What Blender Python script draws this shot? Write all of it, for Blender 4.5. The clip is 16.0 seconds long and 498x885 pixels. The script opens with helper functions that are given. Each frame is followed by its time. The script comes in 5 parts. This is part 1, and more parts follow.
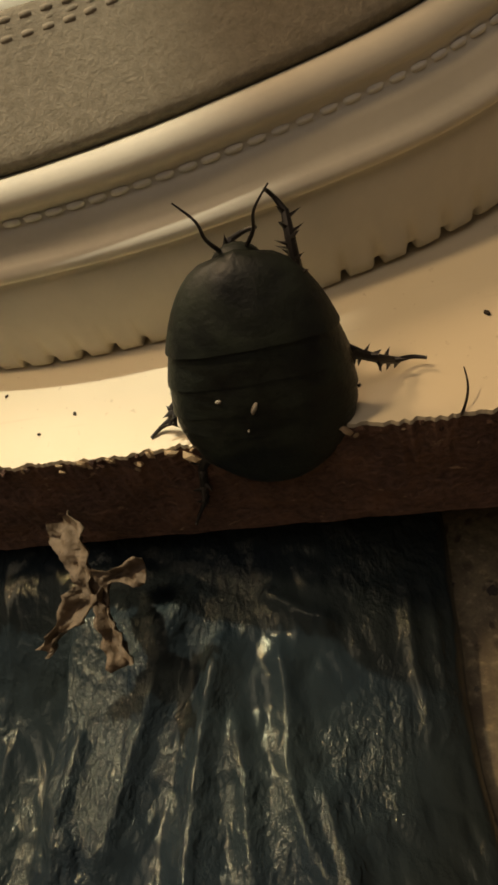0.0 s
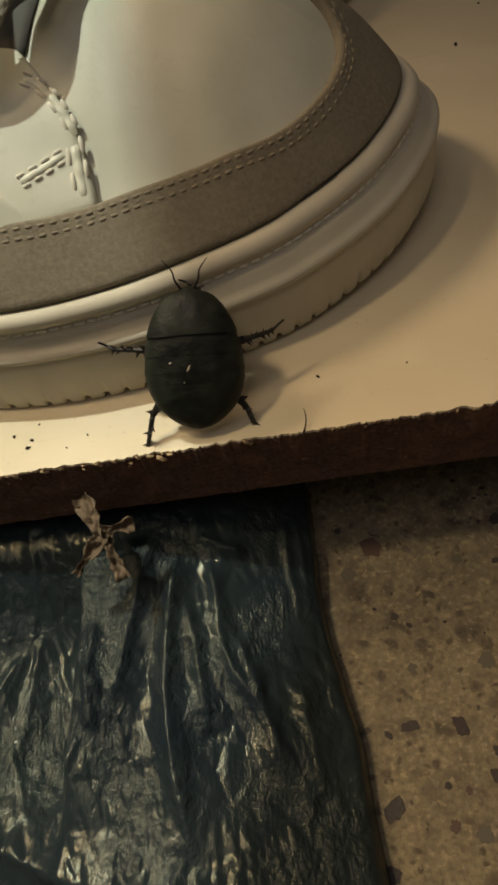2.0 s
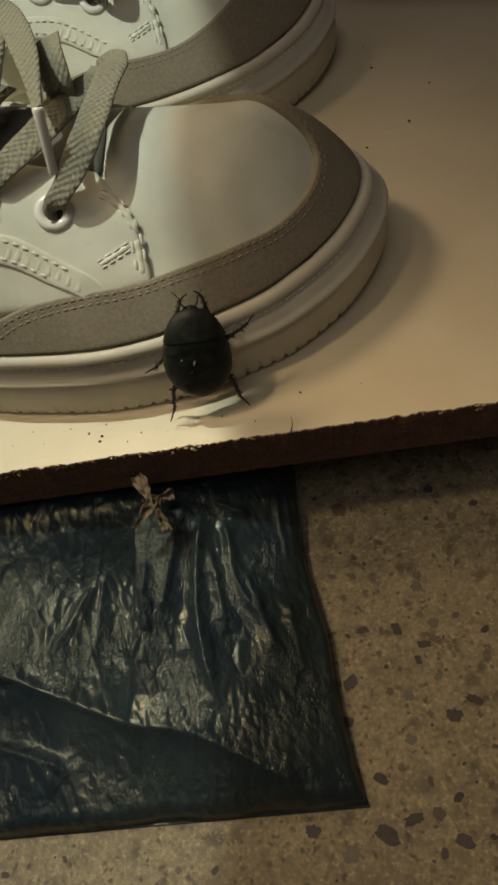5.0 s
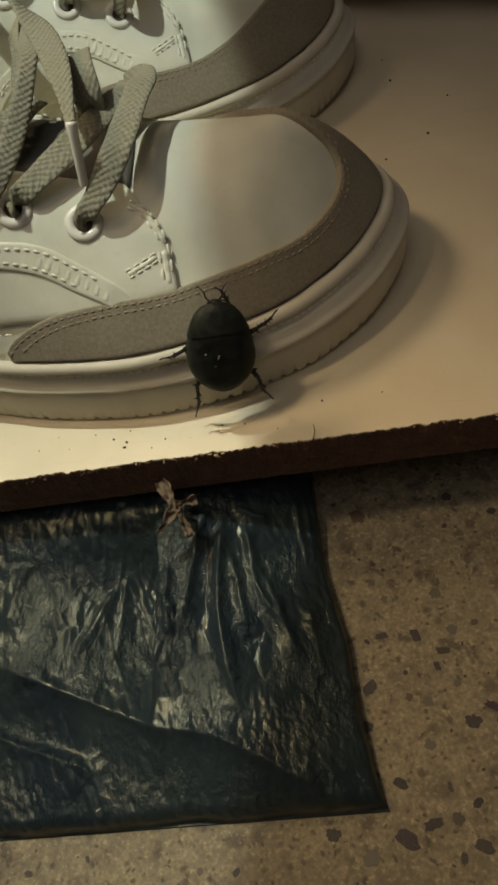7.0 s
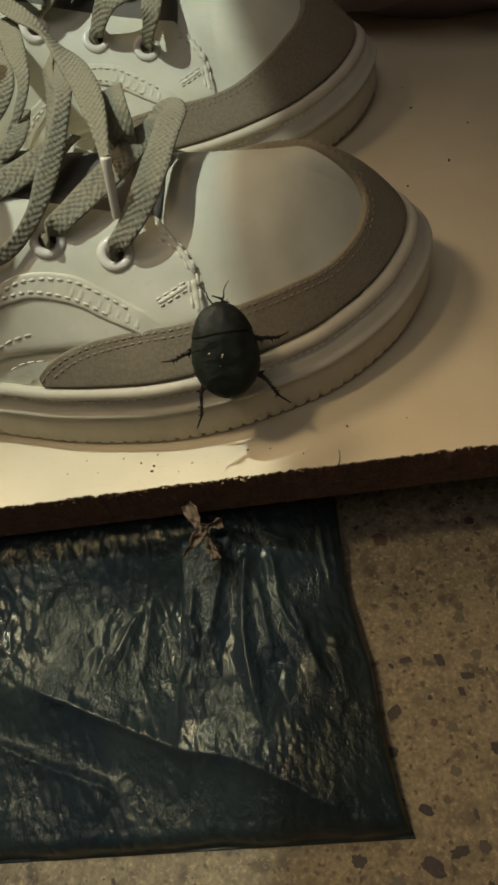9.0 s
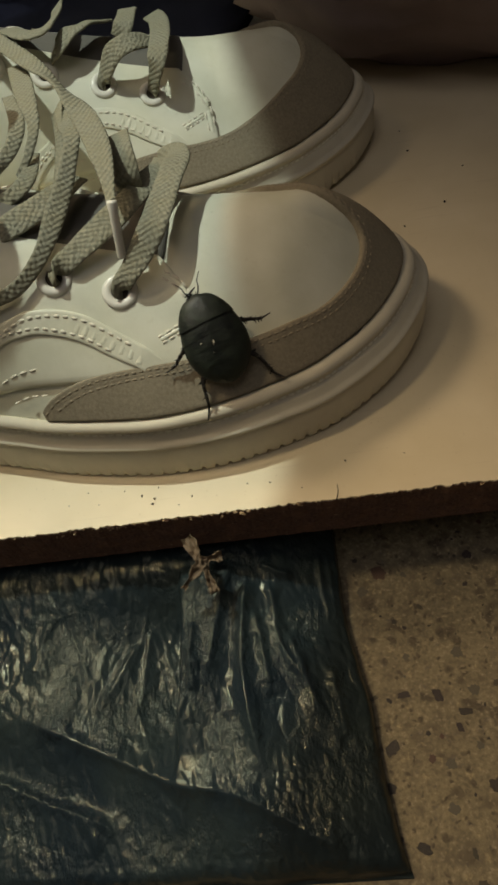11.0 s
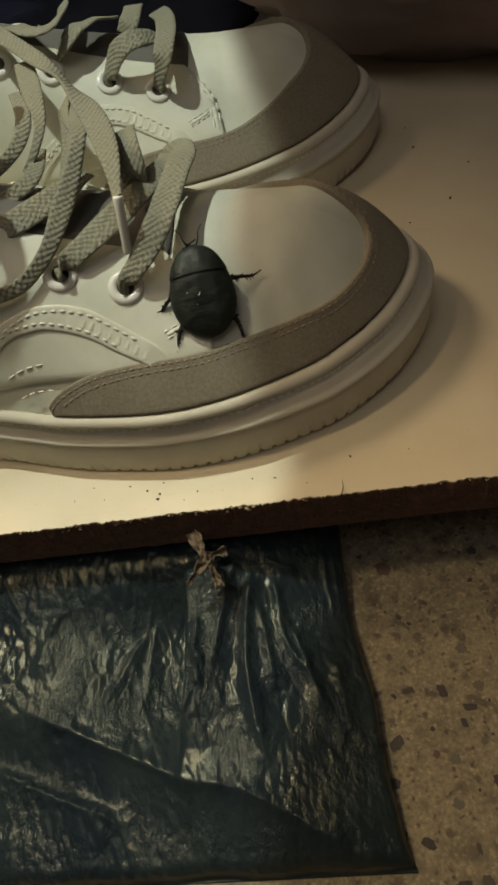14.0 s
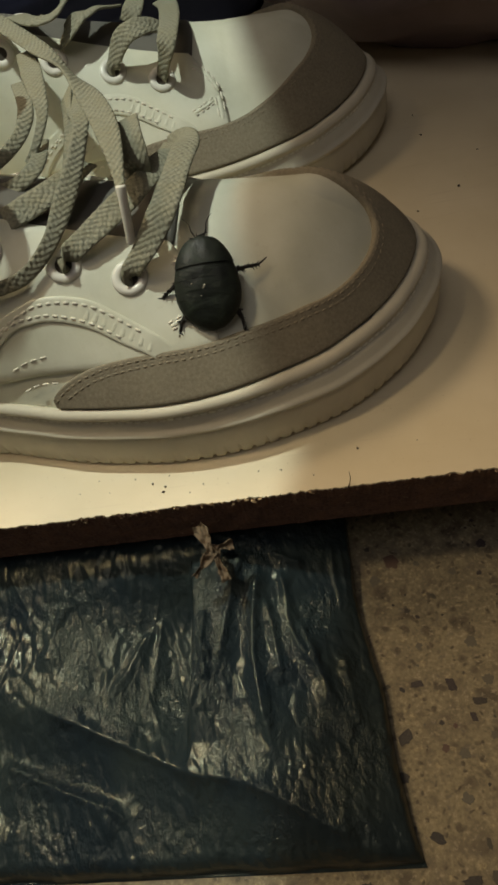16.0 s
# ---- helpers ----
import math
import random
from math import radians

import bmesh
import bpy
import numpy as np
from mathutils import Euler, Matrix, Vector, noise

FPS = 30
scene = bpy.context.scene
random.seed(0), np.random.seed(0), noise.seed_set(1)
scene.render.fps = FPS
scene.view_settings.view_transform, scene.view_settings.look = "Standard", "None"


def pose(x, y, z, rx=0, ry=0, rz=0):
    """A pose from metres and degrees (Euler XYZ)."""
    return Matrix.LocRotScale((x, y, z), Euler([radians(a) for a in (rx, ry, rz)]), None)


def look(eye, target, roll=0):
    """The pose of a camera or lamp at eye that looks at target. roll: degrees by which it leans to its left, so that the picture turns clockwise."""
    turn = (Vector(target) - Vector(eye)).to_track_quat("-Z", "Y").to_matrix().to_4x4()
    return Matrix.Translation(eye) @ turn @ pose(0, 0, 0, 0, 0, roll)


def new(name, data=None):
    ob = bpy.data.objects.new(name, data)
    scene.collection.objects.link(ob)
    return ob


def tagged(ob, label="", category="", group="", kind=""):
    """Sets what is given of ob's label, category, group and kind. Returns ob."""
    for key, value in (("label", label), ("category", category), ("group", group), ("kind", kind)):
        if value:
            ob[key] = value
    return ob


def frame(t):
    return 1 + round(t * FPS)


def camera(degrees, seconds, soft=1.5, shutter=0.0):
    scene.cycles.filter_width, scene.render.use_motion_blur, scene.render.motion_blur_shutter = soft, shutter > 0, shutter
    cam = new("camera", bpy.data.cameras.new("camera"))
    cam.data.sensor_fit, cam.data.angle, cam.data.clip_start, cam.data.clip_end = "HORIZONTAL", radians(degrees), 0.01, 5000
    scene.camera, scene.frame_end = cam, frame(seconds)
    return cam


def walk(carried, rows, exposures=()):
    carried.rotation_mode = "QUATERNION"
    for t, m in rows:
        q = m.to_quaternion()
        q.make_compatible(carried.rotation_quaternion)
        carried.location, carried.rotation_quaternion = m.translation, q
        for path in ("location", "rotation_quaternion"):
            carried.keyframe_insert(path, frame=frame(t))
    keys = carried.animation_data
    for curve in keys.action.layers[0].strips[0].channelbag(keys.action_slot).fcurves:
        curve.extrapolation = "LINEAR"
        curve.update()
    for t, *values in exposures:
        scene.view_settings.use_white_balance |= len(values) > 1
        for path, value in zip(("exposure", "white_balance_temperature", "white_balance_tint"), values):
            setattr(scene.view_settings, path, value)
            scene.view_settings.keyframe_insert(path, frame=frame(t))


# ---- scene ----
cam = camera(42.0, 16.0, soft=3.0)
PATH = [
    (0, (-0.00423, -0.04092, 0.05189), (-0.06781, 0.10762, -0.13889), -25.09),
    (0.5, (-0.00469, -0.04923, 0.06538), (-0.05273, 0.09861, -0.13041), -21.75),
    (1, (-0.00435, -0.06114, 0.08444), (-0.04264, 0.08261, -0.11649), -19.64),
    (1.5, (-0.00089, -0.07211, 0.10114), (-0.03489, 0.07045, -0.10139), -18.94),
    (2, (0.00268, -0.07293, 0.10068), (-0.02420, 0.07188, -0.10133), -16.89),
    (2.5, (0.00526, -0.07786, 0.11564), (-0.02471, 0.06271, -0.08891), -18.18),
    (3, (0.00474, -0.10042, 0.15547), (-0.02224, 0.06414, -0.09391), -15.89),
    (3.5, (0.00541, -0.10045, 0.15385), (-0.02067, 0.06029, -0.09811), -15.86),
    (6, (0.00280, -0.10070, 0.15659), (-0.02661, 0.06146, -0.09408), -16.61),
    (6.5, (0.00137, -0.10083, 0.15794), (-0.02875, 0.06239, -0.09197), -16.58),
    (7, (0.00062, -0.10166, 0.15787), (-0.02982, 0.06185, -0.09180), -16.56),
    (7.5, (-0.00042, -0.10132, 0.15903), (-0.03129, 0.06277, -0.09022), -16.55),
    (8, (-0.00021, -0.10044, 0.15899), (-0.03221, 0.06368, -0.09008), -17.09),
    (8.5, (-0.00120, -0.09950, 0.16009), (-0.03288, 0.06707, -0.08739), -16.77),
    (9, (-0.00282, -0.10006, 0.16267), (-0.03776, 0.06876, -0.08284), -17.26),
    (11.5, (-0.00208, -0.10041, 0.16623), (-0.03524, 0.07961, -0.07146), -15.78),
    (12, (-0.00216, -0.10134, 0.16607), (-0.03662, 0.07819, -0.07179), -15.95),
    (12.5, (-0.00149, -0.10144, 0.16539), (-0.03653, 0.07635, -0.07370), -16.15),
    (13, (-0.00259, -0.10113, 0.16402), (-0.03603, 0.07476, -0.07669), -16.03),
    (13.5, (-0.00220, -0.10036, 0.16538), (-0.03512, 0.07799, -0.07360), -15.95),
    (14, (-0.00251, -0.10130, 0.16603), (-0.03771, 0.07750, -0.07228), -16.32),
    (14.5, (-0.00388, -0.10124, 0.16451), (-0.04129, 0.07498, -0.07538), -16.90),
    (15, (-0.00341, -0.10166, 0.16547), (-0.04303, 0.07487, -0.07384), -17.31),
    (15.5, (-0.00302, -0.10237, 0.16436), (-0.04281, 0.07231, -0.07628), -17.66),
    (16, (-0.00216, -0.10072, 0.16393), (-0.04144, 0.07609, -0.07522), -17.70),
]
EXPOSURES = [(0, 0.3, 7400, 18), (0.5, 0.2, 7050, 17), (1.0, 0.03, 7000, 16), (1.5, 0.05, 6850, 15), (2.0, 0.05, 6550, 13), (2.5, -0.08, 6500, 11), (3.0, -0.16, 6400, 11), (16, -0.18, 6350, 10)]
walk(cam, [(t, look(eye, target, roll)) for t, eye, target, roll in PATH], EXPOSURES)

MM = 0.001
FLOOR_Z = -0.0483
BOARD_T = 0.0184

# ---- world and lights ----
world = bpy.data.worlds.new("world")
scene.world = world
world.use_nodes = True
wbg = world.node_tree.nodes["Background"]
wbg.inputs[0].default_value = (1.0, 0.72, 0.42, 1)
wbg.inputs[1].default_value = 0.05


def area_lamp(name, eye, target, size, watts, colour):
    data = bpy.data.lights.new(name, "AREA")
    data.shape, data.size, data.energy, data.color = "DISK", size, watts, colour
    ob = new(name, data)
    ob.matrix_world = look(eye, target)
    return ob


def spot_lamp(name, eye, target, angle, blend, radius, watts, colour):
    data = bpy.data.lights.new(name, "SPOT")
    data.spot_size, data.spot_blend, data.shadow_soft_size, data.energy, data.color = radians(angle), blend, radius, watts, colour
    ob = new(name, data)
    ob.matrix_world = look(eye, target)
    return ob


# a hand torch over the laces and a warm lamp behind the shoes
spot_lamp("torch_beam", (-0.20, 0.17, 0.58), (-0.45, 0.15, 0.0), 85.3, 0.022, 0.006, 9.6, (0.94, 1.0, 0.85))
# warm fill added beside the shoes for bag and floor, no known source
spot_lamp("side_fill", (-0.24, 0.03, 0.56), (-0.02, -0.12, 0.0), 41, 1.0, 0.03, 6.2, (1.0, 0.77, 0.47))
spot_lamp("table_lamp", (-0.32, 0.24, 0.43), (-0.015, 0.02, 0.0), 38, 1.0, 0.06, 4.6, (1.0, 0.74, 0.45))
# broad overhead fill, added to lift the dark parts
area_lamp("overhead_fill", (-0.2, -0.6, 2.2), (-0.05, 0.0, 0), 1.2, 5.0, (1.0, 0.91, 0.84))



# ---- materials ----
class Nodes:
    def __init__(self, name):
        self.mat = bpy.data.materials.new(name)
        self.mat.use_nodes = True
        self.t = self.mat.node_tree
        self.b = self.t.nodes["Principled BSDF"]

    def add(self, kind, **kw):
        n = self.t.nodes.new(kind)
        for k, v in kw.items():
            if k in n.inputs:
                n.inputs[k].default_value = v
        return n

    def link(self, a, b):
        self.t.links.new(a, b)

    def coords(self, scale=(1, 1, 1), which="Object"):
        tc = self.t.nodes.new("ShaderNodeTexCoord")
        mp = self.t.nodes.new("ShaderNodeMapping")
        mp.inputs["Scale"].default_value = scale
        self.link(tc.outputs[which], mp.inputs["Vector"])
        return mp.outputs[0]

    def noise(self, vec, scale, detail=4, rough=0.55):
        n = self.add("ShaderNodeTexNoise", Scale=scale, Detail=detail, Roughness=rough)
        self.link(vec, n.inputs["Vector"])
        return n.outputs["Fac"]

    def ramp(self, fac, stops):
        r = self.t.nodes.new("ShaderNodeValToRGB")
        e = r.color_ramp.elements
        while len(e) < len(stops):
            e.new(0.5)
        for el, (p, c) in zip(e, stops):
            el.position = p
            el.color = (*c, 1) if len(c) == 3 else c
        self.link(fac, r.inputs[0])
        return r.outputs[0]

    def mix(self, fac, a, b, mode="MIX"):
        m = self.t.nodes.new("ShaderNodeMix")
        m.data_type, m.blend_type = "RGBA", mode
        for sock, v in ((m.inputs[0], fac), (m.inputs[6], a), (m.inputs[7], b)):
            if hasattr(v, "is_output"):
                self.link(v, sock)
            elif isinstance(v, tuple):
                sock.default_value = (*v, 1)
            else:
                sock.default_value = v
        return m.outputs[2]

    def bump(self, fac, strength, dist, after=None):
        b = self.add("ShaderNodeBump", Strength=strength, Distance=dist)
        self.link(fac, b.inputs["Height"])
        if after is not None:
            self.link(after, b.inputs["Normal"])
        return b.outputs[0]

    def done(self, colour=None, rough=0.5, normal=None, metal=0.0, spec=None, **kw):
        if colour is not None:
            if isinstance(colour, tuple):
                self.b.inputs["Base Color"].default_value = (*colour, 1)
            else:
                self.link(colour, self.b.inputs["Base Color"])
        if isinstance(rough, (int, float)):
            self.b.inputs["Roughness"].default_value = rough
        else:
            self.link(rough, self.b.inputs["Roughness"])
        if normal is not None:
            self.link(normal, self.b.inputs["Normal"])
        self.b.inputs["Metallic"].default_value = metal
        if spec is not None:
            self.b.inputs["Specular IOR Level"].default_value = spec
        for k, v in kw.items():
            self.b.inputs[k].default_value = v
        return self.mat


def mat_plain(name, colour, rough=0.5, vary=0.12, scale=400, bump=0.15, dist=0.0002, spec=0.4):
    n = Nodes(name)
    v = n.coords()
    f = n.noise(v, scale)
    g = n.noise(v, scale * 0.12)
    dark = tuple(c * (1 - vary) for c in colour)
    lite = tuple(min(1, c * (1 + vary)) for c in colour)
    c = n.mix(n.ramp(g, [(0.3, (0, 0, 0)), (0.7, (1, 1, 1))]), dark, lite)
    c = n.mix(0.35, c, n.mix(f, dark, lite))
    return n.done(c, rough, n.bump(f, bump, dist), spec=spec)


def mat_leather():
    n = Nodes("white_leather")
    v = n.coords()
    pore, fine, big = n.noise(v, 1500, 3), n.noise(v, 320, 5, 0.6), n.noise(v, 45, 4)
    fold = n.noise(n.coords((120, 35, 35)), 1.0, 3)
    c = n.mix(n.ramp(big, [(0.35, (0, 0, 0)), (0.68, (1, 1, 1))]), (0.62, 0.62, 0.49), (0.71, 0.71, 0.59))
    c = n.mix(n.ramp(fine, [(0.6, (0, 0, 0)), (0.78, (0.3, 0.3, 0.3))]), c, (0.5, 0.47, 0.34))
    ridge_fac = n.ramp(fold, [(0.42, (0, 0, 0)), (0.5, (1, 1, 1)), (0.58, (0, 0, 0))])
    r = n.ramp(fine, [(0.3, (0.36, 0.36, 0.36)), (0.7, (0.52, 0.52, 0.52))])
    return n.done(c, r, n.bump(ridge_fac, 0.04, 0.0005, n.bump(fine, 0.3, 0.0003, n.bump(pore, 0.25, 0.00012))), spec=0.35)


M_LEATHER = mat_leather()
M_RUBBER = mat_plain("cream_rubber", (0.56, 0.52, 0.41), 0.66, 0.09, 900, 0.25, 0.00012)
M_EYELET = mat_plain("eyelet_enamel", (0.72, 0.7, 0.62), 0.22, 0.03, 300, 0.02, 0.0001)
M_THREAD = mat_plain("white_thread", (0.7, 0.67, 0.56), 0.8, 0.1, 3000, 0.3, 0.0001, 0.2)
M_TAUPE_THREAD = mat_plain("taupe_thread", (0.26, 0.222, 0.158), 0.8, 0.1, 3000, 0.3, 0.0001, 0.2)


def mat_suede():
    n = Nodes("taupe_suede")
    v = n.coords()
    fine, mid, big = n.noise(v, 2600, 3), n.noise(v, 1000, 5), n.noise(v, 70, 3)
    c = n.mix(n.ramp(mid, [(0.32, (0, 0, 0)), (0.68, (1, 1, 1))]), (0.2, 0.172, 0.122), (0.282, 0.248, 0.18))
    c = n.mix(n.ramp(big, [(0.35, (0, 0, 0)), (0.7, (0.35, 0.35, 0.35))]), c, (0.31, 0.277, 0.197))
    c = n.mix(n.ramp(fine, [(0.3, (0.3, 0.3, 0.3)), (0.6, (0, 0, 0))]), c, (0.16, 0.14, 0.11))
    return n.done(c, 0.9, n.bump(mid, 0.35, 0.0003, n.bump(fine, 0.5, 0.0002)), spec=0.15)


def mat_lace():
    """Flat woven cotton: the weave runs along the ribbon's own length."""
    n = Nodes("lace_cotton")
    uv = n.t.nodes.new("ShaderNodeUVMap")
    uv.uv_map = "weave"
    sep = n.t.nodes.new("ShaderNodeSeparateXYZ")
    n.link(uv.outputs[0], sep.inputs[0])

    def math_node(op, a, b=None):
        m = n.t.nodes.new("ShaderNodeMath")
        m.operation = op
        for k, x in enumerate((a, b)):
            if x is None:
                continue
            if hasattr(x, "is_output"):
                n.link(x, m.inputs[k])
            else:
                m.inputs[k].default_value = x
        return m.outputs[0]

    jit = n.noise(n.coords(), 420, 3)
    u = math_node("ADD", sep.outputs[0], math_node("ADD", math_node("MULTIPLY", jit, 2.6), math_node("MULTIPLY", math_node("ABSOLUTE", sep.outputs[1]), 0.2)))
    w = math_node("ADD", sep.outputs[1], math_node("MULTIPLY", jit, 1.4))
    a = math_node("SINE", math_node("MULTIPLY", u, 2.7))
    b = math_node("SINE", math_node("MULTIPLY", w, 3.2))
    h = math_node("ADD", math_node("MULTIPLY", math_node("MULTIPLY", a, b), 0.5), 0.5)
    fine = n.noise(n.coords(), 1800, 3)
    big = n.noise(n.coords(), 160, 3)
    # weave troughs coloured darker, painting in the shade between threads
    c = n.mix(n.ramp(h, [(0.1, (0, 0, 0)), (0.65, (1, 1, 1))]), (0.2, 0.195, 0.145), (0.255, 0.25, 0.187))
    c = n.mix(n.ramp(big, [(0.4, (0, 0, 0)), (0.7, (0.5, 0.5, 0.5))]), c, (0.23, 0.212, 0.135))
    return n.done(c, 0.85, n.bump(fine, 0.5, 0.0003, n.bump(h, 0.75, 0.0004)), spec=0.2)


def mat_laminate():
    n = Nodes("board_laminate")
    v = n.coords()
    big, fine = n.noise(v, 25, 4), n.noise(v, 900, 3)
    scratch = n.noise(n.coords((30, 500, 500)), 1.0, 4)
    c = n.mix(n.ramp(big, [(0.3, (0, 0, 0)), (0.7, (1, 1, 1))]), (0.65, 0.56, 0.38), (0.73, 0.64, 0.46))
    c = n.mix(n.ramp(scratch, [(0.62, (0, 0, 0)), (0.75, (0.25, 0.25, 0.25))]), c, (0.45, 0.36, 0.24))
    c = n.mix(n.ramp(fine, [(0.25, (0.4, 0.4, 0.4)), (0.34, (0, 0, 0))]), c, (0.4, 0.3, 0.18))
    r = n.ramp(big, [(0.3, (0.34, 0.34, 0.34)), (0.7, (0.5, 0.5, 0.5))])
    return n.done(c, r, n.bump(fine, 0.05, 0.0001), spec=0.4)


def mat_core():
    """Broken chipboard: dark brown with pale slivers."""
    n = Nodes("chipboard_core")
    v = n.coords((0.8, 1, 1.1))
    a, b = n.noise(v, 1300, 5), n.noise(v, 200, 5, 0.65)
    sl = n.noise(n.coords((500, 900, 900)), 1.0, 3)
    c = n.mix(n.ramp(a, [(0.3, (0, 0, 0)), (0.7, (1, 1, 1))]), (0.085, 0.05, 0.038), (0.18, 0.105, 0.075))
    c = n.mix(n.ramp(b, [(0.45, (0, 0, 0)), (0.75, (0.6, 0.6, 0.6))]), c, (0.27, 0.14, 0.08))
    c = n.mix(n.ramp(sl, [(0.66, (0, 0, 0)), (0.74, (0.75, 0.75, 0.75))]), c, (0.45, 0.3, 0.18))
    return n.done(c, 0.9, n.bump(b, 0.6, 0.0012, n.bump(a, 0.8, 0.0006)), spec=0.2)


def mat_terrazzo():
    """Worn cement with small grit between the larger chips."""
    n = Nodes("terrazzo_cement")
    v = n.coords()
    big, mid, fine, grit = n.noise(v, 30, 5), n.noise(v, 190, 6, 0.72), n.noise(v, 900, 4), n.noise(v, 420, 3, 0.6)
    c = n.mix(n.ramp(mid, [(0.34, (0, 0, 0)), (0.64, (1, 1, 1))]), (0.1, 0.08, 0.053), (0.235, 0.198, 0.125))
    c = n.mix(n.ramp(big, [(0.4, (0, 0, 0)), (0.65, (0.6, 0.6, 0.6))]), c, (0.25, 0.21, 0.125))
    c = n.mix(n.ramp(grit, [(0.6, (0, 0, 0)), (0.72, (0.7, 0.7, 0.7))]), c, (0.38, 0.31, 0.175))
    c = n.mix(n.ramp(grit, [(0.28, (0.7, 0.7, 0.7)), (0.4, (0, 0, 0))]), c, (0.13, 0.11, 0.09))
    for scale, col in ((150, (0.07, 0.056, 0.04)), (260, (0.055, 0.045, 0.034)), (480, (0.045, 0.036, 0.027))):
        warp = n.mix(0.012, v, n.add("ShaderNodeTexNoise", Scale=300.0, Detail=3.0).outputs["Color"])
        vo = n.add("ShaderNodeTexVoronoi", Scale=float(scale))
        n.link(warp, vo.inputs["Vector"])
        cellmask = n.ramp(vo.outputs["Color"], [(0.66, (0, 0, 0)), (0.72, (1, 1, 1))])
        near = n.ramp(vo.outputs["Distance"], [(0.2, (1, 1, 1)), (0.45, (0, 0, 0))])
        m = n.mix(1.0, cellmask, near, "MULTIPLY")
        m = n.mix(1.0, m, (0.8, 0.8, 0.8), "MULTIPLY")
        c = n.mix(m, c, col)
    c = n.mix(n.ramp(fine, [(0.36, (0.75, 0.75, 0.75)), (0.5, (0, 0, 0))]), c, (0.13, 0.105, 0.07))
    c = n.mix(n.ramp(fine, [(0.56, (0, 0, 0)), (0.7, (0.6, 0.6, 0.6))]), c, (0.37, 0.31, 0.205))
    r = n.ramp(mid, [(0.3, (0.55, 0.55, 0.55)), (0.7, (0.8, 0.8, 0.8))])
    return n.done(c, r, n.bump(mid, 0.4, 0.0005, n.bump(fine, 0.4, 0.0003)), spec=0.3)


def mat_bag():
    """Thin crinkled plastic film."""
    n = Nodes("green_plastic")
    v = n.coords()
    crink = n.noise(n.coords((1, 0.7, 0.8)), 560, 5, 0.62)
    fold = n.noise(n.coords((1, 0.6, 0.7)), 110, 4, 0.6)
    big = n.noise(v, 38, 3)
    vo = n.add("ShaderNodeTexVoronoi", Scale=330.0)
    n.link(v, vo.inputs["Vector"])
    rid = n.ramp(crink, [(0.36, (0, 0, 0)), (0.5, (1, 1, 1)), (0.64, (0, 0, 0))])
    rid2 = n.ramp(fold, [(0.38, (0, 0, 0)), (0.5, (1, 1, 1)), (0.62, (0, 0, 0))])
    c = n.mix(n.ramp(big, [(0.35, (0, 0, 0)), (0.65, (1, 1, 1))]), (0.012, 0.019, 0.025), (0.022, 0.031, 0.032))
    r = n.ramp(big, [(0.3, (0.15, 0.15, 0.15)), (0.7, (0.25, 0.25, 0.25))])
    mask = n.ramp(n.noise(n.coords((1, 1, 1)), 55, 3), [(0.38, (0.1, 0.1, 0.1)), (0.62, (0.45, 0.45, 0.45))])
    bumps = []
    for fac, dist in ((rid2, 0.0009), (vo.outputs["Distance"], 0.0007), (rid, 0.0003)):
        b = n.add("ShaderNodeBump", Distance=dist)
        n.link(fac, b.inputs["Height"])
        n.link(mask, b.inputs["Strength"])
        if bumps:
            n.link(bumps[-1].outputs[0], b.inputs["Normal"])
        bumps.append(b)
    return n.done(c, r, bumps[-1].outputs[0], spec=0.3, **{"Specular Tint": (0.98, 1.0, 0.76, 1)})


def mat_shell():
    n = Nodes("beetle_shell")
    v = n.coords()
    a, b = n.noise(v, 1500, 4), n.noise(v, 260, 4)
    c = n.mix(n.ramp(b, [(0.35, (0, 0, 0)), (0.7, (1, 1, 1))]), (0.007, 0.009, 0.008), (0.02, 0.027, 0.018))
    c = n.mix(n.ramp(a, [(0.66, (0, 0, 0)), (0.8, (0.5, 0.5, 0.5))]), c, (0.06, 0.06, 0.045))
    r = n.ramp(b, [(0.3, (0.4, 0.4, 0.4)), (0.7, (0.62, 0.62, 0.62))])
    return n.done(c, r, n.bump(a, 0.35, 0.00025, n.bump(b, 0.4, 0.0006)), spec=0.33)


M_SUEDE = mat_suede()
M_LACE = mat_lace()
M_TOP = mat_laminate()
M_CORE = mat_core()
M_FLOOR = mat_terrazzo()
M_BAG = mat_bag()
M_SHELL = mat_shell()
M_DARK = mat_plain("dark_cloth", (0.27, 0.21, 0.205), 0.95, 0.3, 80, 0.4, 0.002, 0.1)
M_NAVY = mat_plain("navy_cloth", (0.02, 0.022, 0.045), 0.9, 0.3, 80, 0.4, 0.002, 0.1)
# dark tongue colour stands in for the shade between the laces
M_TONGUE_SHADED = mat_plain("shaded_tongue_fabric", (0.13, 0.125, 0.11), 0.8, 0.1, 500, 0.3, 0.0003, 0.2)
M_HOLE_SHADE = mat_plain("eyelet_shade", (0.06, 0.052, 0.04), 0.9, 0.1, 300, 0.1, 0.0001, 0.1)
M_CRUMB = mat_plain("dark_crumb", (0.03, 0.022, 0.014), 0.8, 0.3, 2000, 0.3, 0.0001)
M_LEAF = mat_plain("dry_leaf_tan", (0.125, 0.09, 0.055), 0.75, 0.5, 900, 0.6, 0.0006)
M_FLECK = mat_plain("debris_and_glint", (0.4, 0.36, 0.28), 0.4, 0.2, 2000, 0.2, 0.0001)
M_LIMB = mat_plain("beetle_limb", (0.012, 0.01, 0.008), 0.45, 0.2, 900, 0.2, 0.0001)
